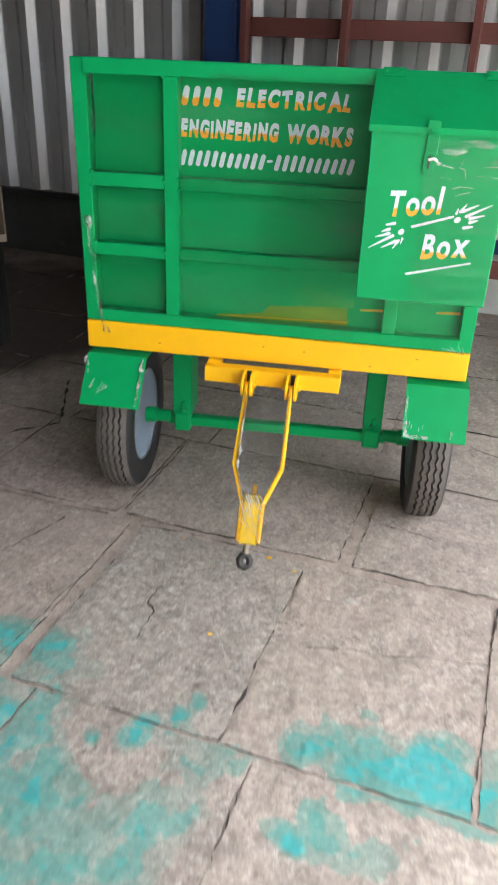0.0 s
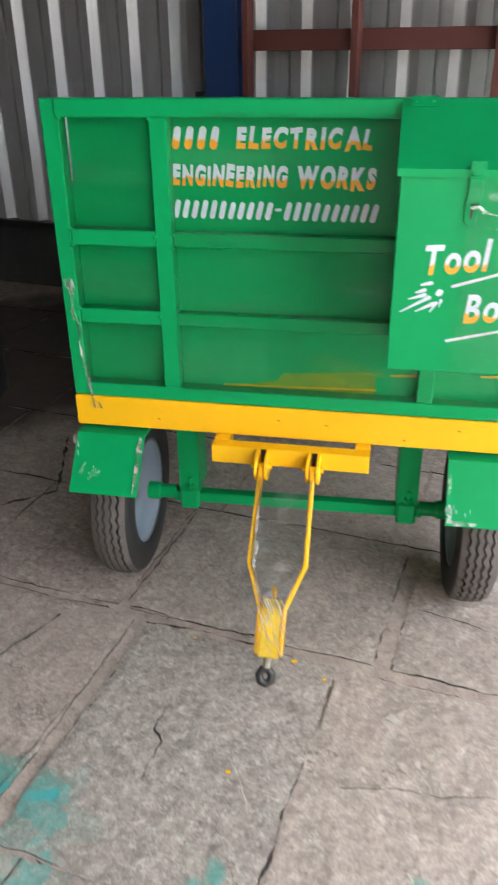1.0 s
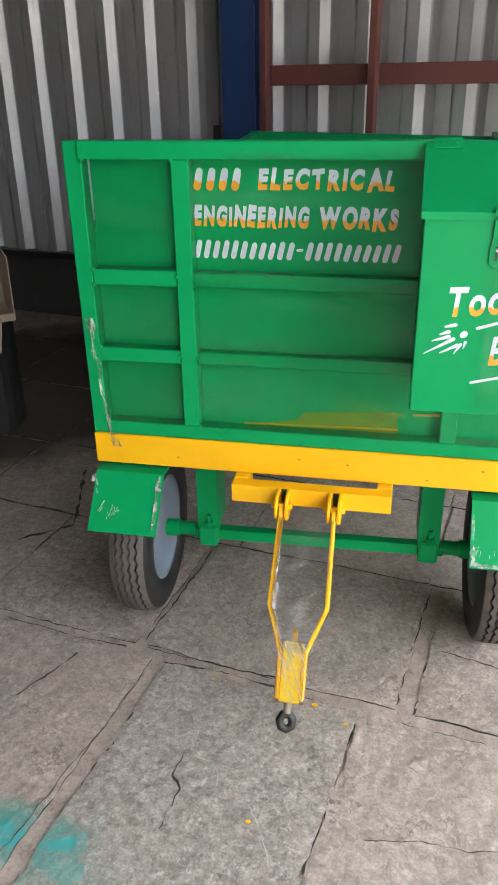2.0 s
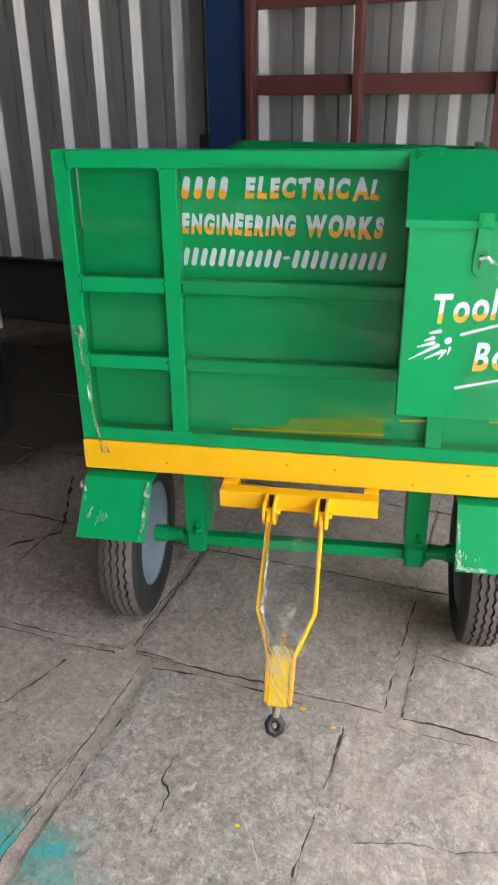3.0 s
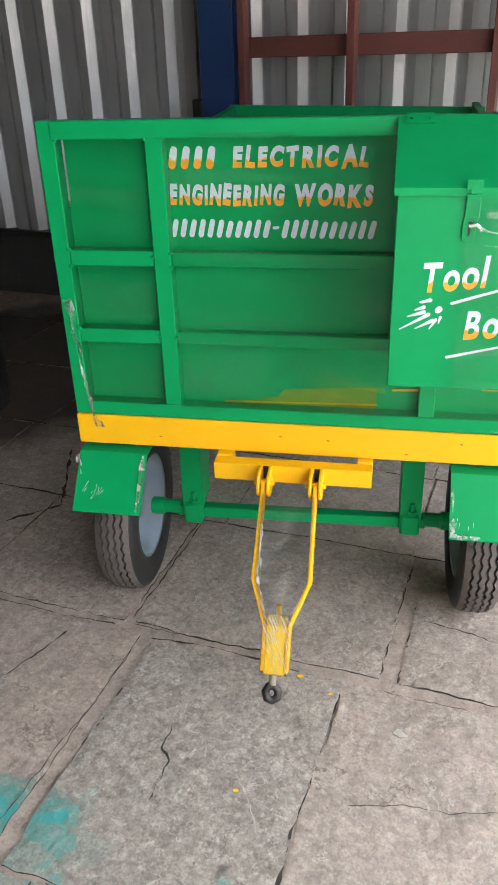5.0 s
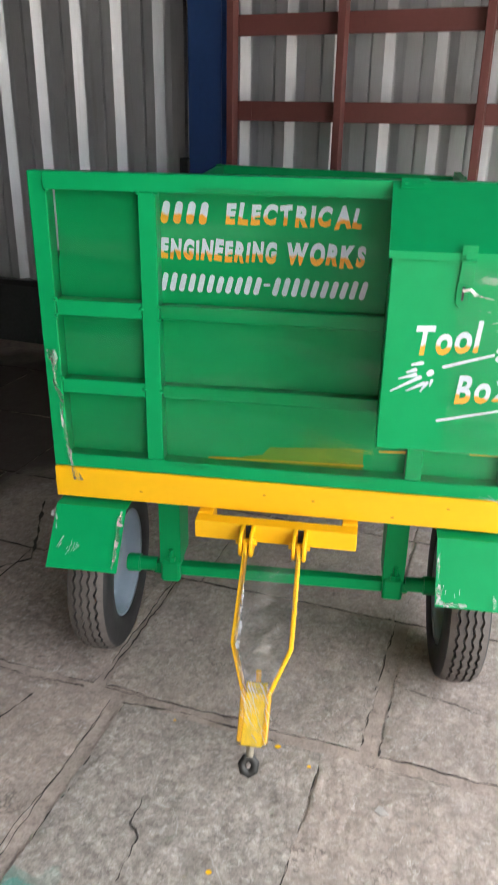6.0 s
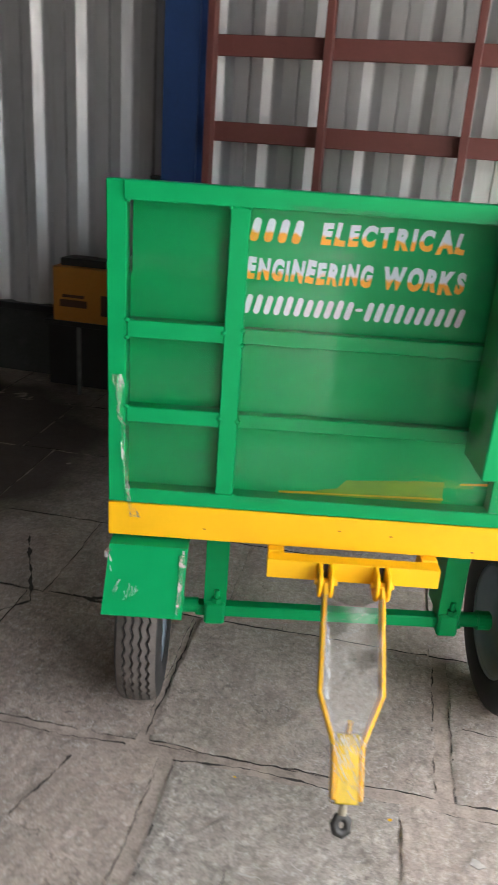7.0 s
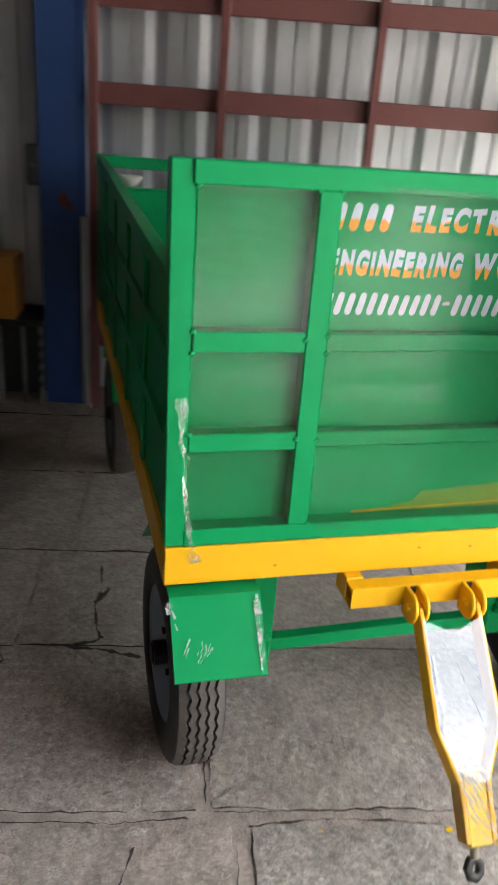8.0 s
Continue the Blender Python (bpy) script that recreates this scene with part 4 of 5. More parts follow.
# film wound round the drawbar arms
bm = bmesh.new()
rows = []
for k in range(25):
    t = k / 24
    row = []
    for i in range(13):
        s = i / 12
        if t < 0.68:
            q = t / 0.68
            g = 0.1 + 0.11 * math.sin(math.pi * s) + 0.02 * noise.noise((s * 6, 0, 3))
            g += (1 - g) * q
            y, z, xa, xb = PIVOT[0] + (BEND[0] - PIVOT[0]) * g, PIVOT[1] + (BEND[1] - PIVOT[1]) * g, -0.068, 0.096
        else:
            q = (t - 0.68) / 0.32
            y, z = BEND[0] + (JOIN[0] - BEND[0]) * q, BEND[1] + (JOIN[1] - BEND[1]) * q
            xa, xb = -0.071 + 0.045 * q, 0.097 - 0.052 * q
        w = 0.0016 * noise.noise((s * 3, t * 7, 1.3)) - 0.0025 * math.sin(math.pi * s) * math.sin(math.pi * t)
        row.append(bm.verts.new((xa + (xb - xa) * s, y - 0.79 * (0.026 + w), z + 0.61 * (0.026 + w))))
    rows.append(row)
sheet_points = [[v.co.copy() for v in row] for row in rows]
# thin white creases across the film between the arms
CREASE_GLINT = material("white_crease_glint", (0.85, 0.84, 0.78), 0.3, var=0.1, scale=60, bump=0.2)
bm = bmesh.new()
rnd = random.Random(31)
for k in range(13):
    a, b = rnd.uniform(0.12, 0.9), rnd.uniform(-0.16, 0.16)
    s0, s1 = rnd.uniform(0.08, 0.5), rnd.uniform(0.5, 0.95)
    if k > 2:
        a, s0, s1, b = rnd.uniform(0.72, 0.9), rnd.uniform(0.1, 0.9), rnd.uniform(0.3, 0.7), 0.22
    last = None
    for i in range(9):
        q = i / 8
        r = min(23.9, max(0.0, 24 * (a + b * q + 0.03 * math.sin(math.pi * q) + 0.012 * noise.noise((q * 5, k, 0.5)))))
        c = min(11.99, 12 * (s0 + (s1 - s0) * q))
        u, v = int(r), int(c)
        here = sheet_points[u][v].lerp(sheet_points[u][v + 1], c - v).lerp(sheet_points[u + 1][v].lerp(sheet_points[u + 1][v + 1], c - v), r - u)
        w = 0.0006 * math.sin(math.pi * (0.06 + 0.88 * q)) * (0.6 + noise.noise((q * 4, k, 2)))
        pair = [bm.verts.new(here + Vector((0, -0.0015, 0.0015)) + Vector((0.5 * w, -0.5 * w, -0.7 * w)) * e) for e in (-1, 1)]
        if last:
            bm.faces.new((last[0], last[1], pair[1], pair[0]))
        last = pair
tagged(part("film_crease_or_glint", bm, FAINT, trailer, "fine white creases in the clear film"), "fine white creases in the clear film", kind="stuff").visible_shadow = False
bm = bmesh.new()
verts = [[bm.verts.new(v) for v in row] for row in sheet_points]
for k in range(24):
    for i in range(12):
        bm.faces.new((verts[k][i], verts[k][i + 1], verts[k + 1][i + 1], verts[k + 1][i]))
f = part("drawbar_film", bm, FILM_ARM, trailer, "clear film wound round the drawbar arms", smooth=True)
f.visible_shadow = False
bm = prism([(-0.034, -0.374, 0.342), (0.054, -0.374, 0.342), (0.053, -0.472, 0.197), (-0.033, -0.472, 0.197)], (0, 0.035, -0.026), bevel=0.004)
f = part("block_film", bm, WRAP, trailer, "crumpled clear film round the drawbar block")
f.visible_shadow = False


# glints on the block's wound film, painted as white strips
bm = bmesh.new()
rnd = random.Random(12)
for k in range(46):
    a, x, w, l = rnd.uniform(-0.1, 0.8) ** 2 if k % 2 else rnd.uniform(0.02, 0.8), rnd.uniform(-0.034, 0.04), rnd.uniform(0.0006, 0.0022), rnd.uniform(0.1, 0.45)
    lean = rnd.uniform(0.0, 0.05) * l
    p = Vector((x, -0.378 - 0.098 * a, 0.344 - 0.145 * a))
    q = Vector((x + lean + 0.01, -0.378 - 0.098 * (a + l * 0.6), 0.344 - 0.145 * (a + l * 0.6)))
    lift = Vector((0, -0.0022, 0.0015))
    bm.faces.new([bm.verts.new(v) for v in (p + lift, q + lift, q + lift * 1.6 + Vector((w, 0, 0)), p + lift * 1.6 + Vector((w * 1.4, 0, 0)))])
tagged(part("film_crease_or_glint", bm, CREASE_GLINT, trailer, "white strips painted for the glints on the wound film's creases"), "white strips painted for the glints on the wound film's creases", kind="stuff").visible_shadow = False


# a twisted strand of film that hangs down the front corner
pts = [(-0.676, 1.17), (-0.668, 1.12), (-0.672, 1.06), (-0.655, 1.02), (-0.66, 0.96), (-0.652, 0.9), (-0.645, 0.84), (-0.636, 0.78), (-0.622, 0.745)]
bm = bmesh.new()
rows = []
for i in range(len(pts) * 6 - 5):
    k, q = divmod(i, 6)
    a, b = pts[k], pts[min(k + 1, len(pts) - 1)]
    x, z = a[0] + (b[0] - a[0]) * q / 6, a[1] + (b[1] - a[1]) * q / 6
    w = 0.006 + 0.005 * noise.noise((z * 30, 2.2, 0)) + (0.008 if i < 5 or i > 43 else 0)
    rows.append([bm.verts.new((x + dx * w + 0.003 * noise.noise((z * 60, dx, 5)), -0.009 - 0.004 * abs(noise.noise((z * 50, dx * 3, 1))), z)) for dx in (-1, -0.4, 0.3, 1)])
for r0, r1 in zip(rows, rows[1:]):
    for k in range(3):
        bm.faces.new((r0[k], r0[k + 1], r1[k + 1], r1[k]))
f = part("film_strand", bm, TAPE, trailer, "twisted strand of torn clear film")
f.visible_shadow = False


def slope(x, z, off):
    """A point on the front slope of a mudguard."""
    return Vector((x, -0.162 + 0.126 * (z - 0.511) / 0.153 - 0.003 - off, z + 0.003))


def crumpled_patch(x, z, wide, high, seed, y_at, lean=0.0, mat=SCRAP):
    """A torn, crumpled scrap of film that clings to a face; also serves for smears of glare."""
    bm = bmesh.new()
    n = 12
    g = {}
    for i in range(n + 1):
        for j in range(n + 1):
            u, v = i / n - 0.5, j / n - 0.5
            if (u * u + v * v) ** 0.5 < 0.42 + 0.2 * noise.noise((u * 5, v * 5, seed)):
                px, pz = x + u * wide + lean * v * high, z + v * high
                g[i, j] = bm.verts.new(y_at(px, pz, 0.003 + 0.0045 * abs(noise.noise((px * 90, pz * 90, seed)))))
    for i in range(n):
        for j in range(n):
            q = [(i, j), (i + 1, j), (i + 1, j + 1), (i, j + 1)]
            if all(k in g for k in q) and noise.noise((i * 0.6, j * 0.6, seed + 9)) > -0.45:
                bm.faces.new([g[k] for k in q])
    bmesh.ops.delete(bm, geom=[v for v in bm.verts if not v.link_faces], context="VERTS")
    f = part("film_scrap_or_glare", bm, mat, trailer, "scrap of clear film, torn and crumpled or smeared on as glare")
    f.visible_shadow = False


rnd = random.Random(8)
scuffs = []
for x, z, n, lean in ((-0.625, 0.552, 4, 0.3), (-0.605, 0.562, 3, 0.5), (0.515, 0.545, 3, 0.2), (0.56, 0.535, 2, 0.05)):
    for k in range(n):
        a, b, l = x + rnd.uniform(-0.012, 0.012), z + rnd.uniform(-0.008, 0.008), rnd.uniform(0.002, 0.014)
        scuffs.append((a, b, a + lean * l, b + l, rnd.uniform(0.0002, 0.0005), rnd.uniform(0.0003, 0.0008)))
# film pulled taut from the staple and over the corner of the box
tight = [(0.488, 1.431, 0.534, 1.423, 0.0035, 0.0008), (0.486, 1.437, 0.505, 1.43, 0.004, 0.001), (0.55, 1.425, 0.566, 1.42, 0.0006, 0.0012), (0.566, 1.42, 0.572, 1.396, 0.001, 0.0004),
         (0.503, 1.35, 0.56, 1.372, 0.0004, 0.0012), (0.56, 1.372, 0.6, 1.37, 0.0012, 0.0005), (0.548, 1.345, 0.59, 1.358, 0.0004, 0.001), (0.56, 1.45, 0.554, 1.43, 0.0004, 0.0009),
         (0.62, 1.43, 0.69, 1.435, 0.0005, 0.0015), (0.6, 1.405, 0.688, 1.4, 0.0004, 0.001), (0.5, 1.395, 0.53, 1.392, 0.0004, 0.0009)]
strokes("film_crease_or_glint", [(a, b, c, d, e * 0.8, f * 0.8) for a, b, c, d, e, f in tight], FAINT, toolbox, lambda x, z, off: front(x, z, off + 0.006), "white line drawn for a crease or glint in the tight film")
# the film's white glare on the box, laid on as pale smears
for x, z, w, h, seed in ((0.6, 1.492, 0.17, 0.03, 2.4), (0.53, 1.468, 0.09, 0.03, 6.6), (0.655, 1.44, 0.06, 0.05, 3.9)):
    crumpled_patch(x, z, w, h, seed, lambda x, z, off: front(x, z, off * 0.4 + 0.004), 0.6, GLARE_SMEAR)
strokes("film_crease_or_glint", [(0.6, 0.803, 0.65, 0.792, 0.0006, 0.0016), (0.625, 0.81, 0.66, 0.785, 0.0005, 0.0014), (0.655, 0.815, 0.672, 0.78, 0.0006, 0.002), (0.67, 0.81, 0.676, 0.785, 0.0004, 0.0012)],
        FAINT, trailer, lambda x, z, off: Vector((x, -0.012, z)), "white line drawn for a crease or glint in the tight film")
strokes("paint_scratch", scuffs, WHITE_PAINT, trailer, lambda x, z, off: slope(x, z, off + 0.001), "fine white scratch in the green paint")
for x, z, w, h, seed in ((-0.475, 0.635, 0.022, 0.05, 3.1), (-0.474, 0.59, 0.016, 0.07, 5.3), (-0.475, 0.545, 0.014, 0.05, 8.9), (-0.691, 0.648, 0.02, 0.025, 2.2),
                         (0.505, 0.54, 0.016, 0.05, 6.1), (0.525, 0.52, 0.05, 0.014, 7.4), (0.56, 0.519, 0.06, 0.01, 1.2), (0.663, 0.533, 0.012, 0.03, 9.5), (0.503, 0.6, 0.01, 0.06, 4.4)):
    crumpled_patch(x, z, w * 1.3, h * 1.3, seed, slope)

# the film's glints on the mudguard, drawn as white strokes
rnd = random.Random(27)
marks = [(-0.666, 0.56, -0.648, 0.588, 0.0006, 0.002), (-0.661, 0.556, -0.652, 0.572, 0.0006, 0.0016), (-0.686, 0.642, -0.68, 0.63, 0.0015, 0.003), (-0.68, 0.618, -0.676, 0.608, 0.001, 0.002)]
for k in range(8):
    x, z = -0.618 + rnd.gauss(0, 0.011), 0.555 + rnd.gauss(0, 0.01)
    marks.append((x, z, x + rnd.uniform(-0.004, 0.007), z + rnd.uniform(0.004, 0.018), rnd.uniform(0.0003, 0.0008), rnd.uniform(0.0004, 0.0013)))
strokes("film_crease_or_glint", marks, FAINT, trailer, lambda x, z, off: slope(x, z, off + 0.001), "white line drawn for a crease or glint in the tight film")

# bunched film along one drawbar arm
bm = bmesh.new()
rows = []
for k in range(31):
    q = 0.42 + 0.95 * k / 30
    if q < 1:
        y, z, x = PIVOT[0] + (BEND[0] - PIVOT[0]) * q, PIVOT[1] + (BEND[1] - PIVOT[1]) * q, -0.058
    else:
        y, z, x = BEND[0] + (JOIN[0] - BEND[0]) * (q - 1), BEND[1] + (JOIN[1] - BEND[1]) * (q - 1), -0.06 + 0.05 * (q - 1)
    w = 0.003 + 0.009 * math.sin(math.pi * k / 30) * (0.7 + 0.5 * noise.noise((k * 0.5, 0, 4)))
    rows.append([bm.verts.new((x + w * dx, y - 0.79 * 0.03 - 0.003 * noise.noise((k * 0.9, dx * 4, 2)), z + 0.61 * 0.03)) for dx in (-0.3, 0.2, 0.6, 1.0)])
for r0, r1 in zip(rows, rows[1:]):
    for k in range(3):
        bm.faces.new((r0[k], r0[k + 1], r1[k + 1], r1[k]))
f = part("film_strand", bm, SCRAP, trailer, "bunched clear film along the drawbar arm")
f.visible_shadow = False

# ---- red oxide frame that leans at the wall ----
rack = thing("steel_frame", "red oxide primed steel lattice frame standing against the wall", "steel frame", (-0.68, 3.13, 0), -15.6)
UPRIGHTS = (0.0, 0.70, 1.52, 2.3, 3.05)
for x in UPRIGHTS:
    part("frame_upright", box(x - 0.022, x + 0.022, -0.085, -0.005, 0, 3.3, 0.003), OXIDE, rack)
for z in (0.44, 0.9, 1.82, 2.295, 2.765, 3.22):
    for x, x2 in zip(UPRIGHTS, UPRIGHTS[1:]):
        bm = box(x - 0.02 if x == 0.0 else x, x2 - 0.003, 0.0, 0.04, z - 0.057, z + 0.057, 0.004)
        box(x + 0.11, x + 0.114, -0.002, 0.0, z - 0.056, z + 0.056, 0.0, bm)
        part("frame_bar", bm, OXIDE, rack)

# ---- against the wall ----
bench = thing("bench", "low dark steel bench against the plinth", "bench", tuple(in_shed(-0.85, -0.2)), SKEW)
part("bench_top", box(-0.24, 0.57, -0.17, 0.12, 0.495, 0.53, 0.004), DARK, bench)
# panel added so that the space under the top reads dark
part("bench_front", box(-0.22, 0.55, -0.135, -0.12, 0.06, 0.495), DARK, bench)
LIMED = material("dusty_white_tube", (0.16, 0.16, 0.15), 0.6, var=0.3, scale=9, fine=60, bump=0.1, dirt=(0.1, 0.1, 0.1), dirt_at=0.5, dirt_amount=0.8)
for x in (0.014, 0.306, 0.448, 0.555):
    part("leg", box(x - 0.012, x + 0.012, -0.166, -0.142, 0, 0.495, 0.003), LIMED, bench, "dusty white square-tube leg")
for k in range(5):
    z = 0.1 + 0.075 * k
    part("stripe", prism([(0.5432, -0.1664, z), (0.5668, -0.1664, z + 0.03), (0.5668, -0.1664, z + 0.06), (0.5432, -0.1664, z + 0.03)], (0, -0.0012, 0)), DARK, bench, "black diagonal stripe on the leg")
for x in (-0.21, 0.53):
    part("leg", box(x - 0.018, x + 0.018, 0.082, 0.118, 0, 0.495), DARK, bench)
carton = thing("carton", "orange cardboard carton with dark print on the bench", "carton", tuple(in_shed(-0.85, -0.2, 0.53)), SKEW)
part("carton_body", box(-0.17, 0.41, -0.16, 0.1, 0.0, 0.37, 0.005), ORANGE_BOX, carton)
part("print_bar", box(-0.12, 0.08, -0.1625, -0.16, 0.1, 0.15), INK, carton)
part("print_bar", box(-0.1, 0.06, -0.1625, -0.16, 0.165, 0.185), INK, carton)
part("print_bar", box(0.18, 0.26, -0.1625, -0.16, 0.06, 0.2), INK, carton)
case = thing("tool_case", "black plastic tool case with a grey strip on the carton", "tool case", tuple(in_shed(-0.85, -0.2, 0.9)), SKEW)
part("case_body", box(-0.14, 0.2, -0.1, 0.06, 0.0, 0.05, 0.008), DARK, case)
part("case_handle", rod((-0.06, -0.06, 0.06), (0.12, -0.06, 0.06), 0.012, 10), PLASTER, case)
bm = rod((0, 0, 0), (0, 0, 1.15), 0.022, 16)
pipe = part("drain_pipe", bm, PIPE, None, smooth=True)
pipe.matrix_world = Matrix.Translation(in_shed(-0.03, -0.3))
tagged(pipe, "white plastic pipe standing beside the blue column", "pipe")

# cream bowl on the tailgate
bm = lathe([(0.0, 0.0), (0.0, 0.026), (0.008, 0.034), (0.058, 0.056), (0.058, 0.052), (0.012, 0.03), (0.012, 0.0)], 24)
bmesh.ops.rotate(bm, verts=bm.verts, cent=(0, 0, 0), matrix=Matrix.Rotation(-math.pi / 2, 3, "Y"))
bowl = part("bowl", bm, material("cream_glaze", (0.62, 0.55, 0.47), 0.35, var=0.1, scale=10, bump=0.03), None, smooth=True)
bowl.matrix_world = pose(-0.53, 2.604, 1.377)
tagged(bowl, "small cream bowl standing on the green tailgate", "bowl")

# switch box fixed to the side of the column
switch = thing("switch_box", "small black switch box fixed beside the blue column", "switch box", tuple(in_shed(-0.312, -0.29, 1.31)), SKEW)
part("switch_case", box(-0.036, 0.037, -0.04, 0.05, 0.0, 0.22, 0.006), DARK, switch)
part("switch_lid", box(-0.03, 0.03, -0.047, -0.04, 0.012, 0.208, 0.003), DARK, switch)
part("switch_knob", rod((0.0, -0.047, 0.11), (0.0, -0.062, 0.11), 0.012, 12, bevel=0.003), PLASTER, switch)

# open carton on a drum
drum = part("drum", rod((0, 0, 0), (0, 0, 0.65), 0.27, 32, bevel=0.02), DARK, None)
drum.matrix_world = pose(-2.14, 1.62, 0)
tagged(drum, "black steel drum standing on the flagstones", "drum")
crate = thing("open_carton", "open brown cardboard carton with spread flaps on a drum", "carton", (-2.126, 1.589, 0.65), 35)
for name, b in (("base", (-0.27, 0.27, -0.2, 0.2, 0, 0.006)), ("side", (0.264, 0.27, -0.2, 0.2, 0.006, 0.34)), ("side", (-0.27, -0.264, -0.2, 0.2, 0.006, 0.34)), ("side", (-0.264, 0.264, 0.194, 0.2, 0.006, 0.34)), ("side", (-0.264, 0.264, -0.2, -0.194, 0.006, 0.04))):
    part(name, box(*b), CARTON, crate)
part("flap", prism([(-0.26, -0.2, 0.02), (0.2, -0.2, 0.02), (0.16, -0.3, -0.14), (-0.25, -0.3, -0.14)], (0, -0.003, 0.004)), CARTON, crate)

# loose rubble along the foot of the wall
rnd = random.Random(9)
for k in range(9):
    bm = bmesh.new()
    r = rnd.uniform(0.015, 0.05)
    bmesh.ops.create_icosphere(bm, subdivisions=1, radius=r)
    for v in bm.verts:
        v.co *= rnd.uniform(0.7, 1.15)
        v.co.z *= 0.6
    low = min(v.co.z for v in bm.verts)
    stone = part("rubble", bm, DEBRIS)
    stone.matrix_world = Matrix.Translation(in_shed(1.55 + 0.16 * k + rnd.uniform(-0.05, 0.05), -0.18 - rnd.uniform(0, 0.15), -low - 0.012 + 0.001))
    tagged(stone, "loose grey rubble at the foot of the wall", "rubble", "rubble by the wall")

# ---- flagstones ----
floor_root = new("floor")
floor_root.matrix_world = floor_at
tagged(floor_root, "worn grey stone flags with open joints", "floor", kind="structure")


def relief(u, v):
    """Cleft surface of the stone: hollows, ledges and small flakes."""
    ledge = noise.noise((u * 6 + 0.6 * noise.noise((u * 17, v * 17, 2)), v * 11, 8.8))
    return (0.0045 * noise.noise((u * 4, v * 4, 1.1)) + 0.0022 * max(-0.25, min(0.25, ledge * 2.5)) * 2 + 0.0022 * noise.noise((u * 19, v * 23, 4.2))
            + 0.0026 * noise.noise((u * 47, v * 55, 6.3)) - 0.003 * max(0.0, noise.noise((u * 31, v * 31, 9.9)) - 0.35) - 0.002)


def flag(u0, u1, v0, v1, seed):
    """One flagstone with a cleft top, uneven edges and worn arrises."""
    rr = random.Random(seed)
    near = abs((u0 + u1) / 2) < 1.15 and (v0 + v1) / 2 < 0.6
    step = 0.008 if near else 0.03
    nu, nv = round((u1 - u0) / step), round((v1 - v0) / step)
    cx, cy = (u0 + u1) / 2, (v0 + v1) / 2
    tip = rr.uniform(-0.003, 0.003), rr.uniform(-0.003, 0.003)
    bm = bmesh.new()
    grid = []
    for j in range(nv + 1):
        row = []
        for i in range(nu + 1):
            x, y = u0 + (u1 - u0) * i / nu, v0 + (v1 - v0) * j / nv
            d = min(x - u0, u1 - x, y - v0, v1 - y)
            z = relief(x, y) + tip[0] * (x - cx) + tip[1] * (y - cy)
            if d < 0.06:
                k = math.exp(-d / 0.012)
                x += k * (0.009 * noise.noise((x * 5, y * 5, seed * 3.7)) + 0.008 * noise.noise((x * 21, y * 21, seed * 1.9)))
                y += k * (0.009 * noise.noise((x * 5, y * 5, seed * 5.1 + 50)) + 0.008 * noise.noise((x * 21, y * 21, seed + 90)))
                chip = max(0.0, noise.noise((x * 13, y * 13, seed + 20)))
                z -= 0.006 * chip * math.exp(-d / 0.016)
            row.append(bm.verts.new((x, y, z)))
        grid.append(row)
    for j in range(nv):
        for i in range(nu):
            bm.faces.new((grid[j][i], grid[j][i + 1], grid[j + 1][i + 1], grid[j + 1][i]))
    rim = grid[0] + [r[-1] for r in grid[1:]] + grid[-1][-2::-1] + [r[0] for r in grid[-2:0:-1]]
    high = [bm.verts.new(v.co) for v in rim]
    low = [bm.verts.new((v.co.x, v.co.y, -0.03)) for v in rim]
    for k in range(len(rim)):
        l = (k + 1) % len(rim)
        bm.faces.new((high[k], low[k], low[l], high[l]))
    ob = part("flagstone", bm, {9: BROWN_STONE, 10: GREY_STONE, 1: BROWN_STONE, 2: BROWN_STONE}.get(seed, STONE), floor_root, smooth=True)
    # dark sides, so that light does not edge the joints brightly
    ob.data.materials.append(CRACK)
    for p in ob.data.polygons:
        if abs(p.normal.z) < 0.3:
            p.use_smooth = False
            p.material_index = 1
    return ob


# rows: from v, to v, breaks along u, joint width
ROWS_OF_FLAGS = [
    (-0.172, 0.52, ((-2.6, -1.96), (-1.95, -1.28), (-1.27, -0.575), (-0.54, 0.352), (0.412, 1.05), (1.06, 1.75), (1.765, 2.5))),
    (-1.12, -0.226, ((-2.5, -1.79), (-1.78, -1.13), (-1.12, -0.487), (-0.431, 0.246), (0.25, 0.93), (0.942, 1.6), (1.61, 2.3))),
    (-2.0, -1.13, ((-2.45, -1.73), (-1.72, -1.03), (-1.02, -0.335), (-0.33, 0.355), (0.36, 1.025), (1.03, 1.7), (1.71, 2.4))),
    (-2.9, -2.01, ((-2.3, -1.61), (-1.6, -0.96), (-0.95, -0.21), (-0.2, 0.49), (0.5, 1.19), (1.2, 1.89), (1.9, 2.6))),
    (0.535, 1.165, ((-3.2, -2.56), (-2.55, -1.86), (-1.85, -1.21), (-1.2, -0.46), (-0.45, 0.34), (0.352, 1.0), (1.01, 1.7), (1.71, 2.4))),
    (1.175, 1.95, ((-3.3, -2.51), (-2.5, -1.81), (-1.8, -1.11), (-1.1, -0.36), (-0.35, 0.34), (0.35, 1.04), (1.05, 1.7), (1.71, 2.4))),
    (1.96, 2.75, ((-3.4, -2.71), (-2.7, -2.01), (-2.0, -1.31), (-1.3, -0.61), (-0.6, 0.09), (0.1, 0.79), (0.8, 1.49), (1.5, 2.2))),
    (2.76, 3.9, ((-3.3, -2.61), (-2.6, -1.91), (-1.9, -1.21), (-1.2, -0.51), (-0.5, 0.19), (0.2, 0.89), (0.9, 1.59), (1.6, 2.3))),
]
count = 0
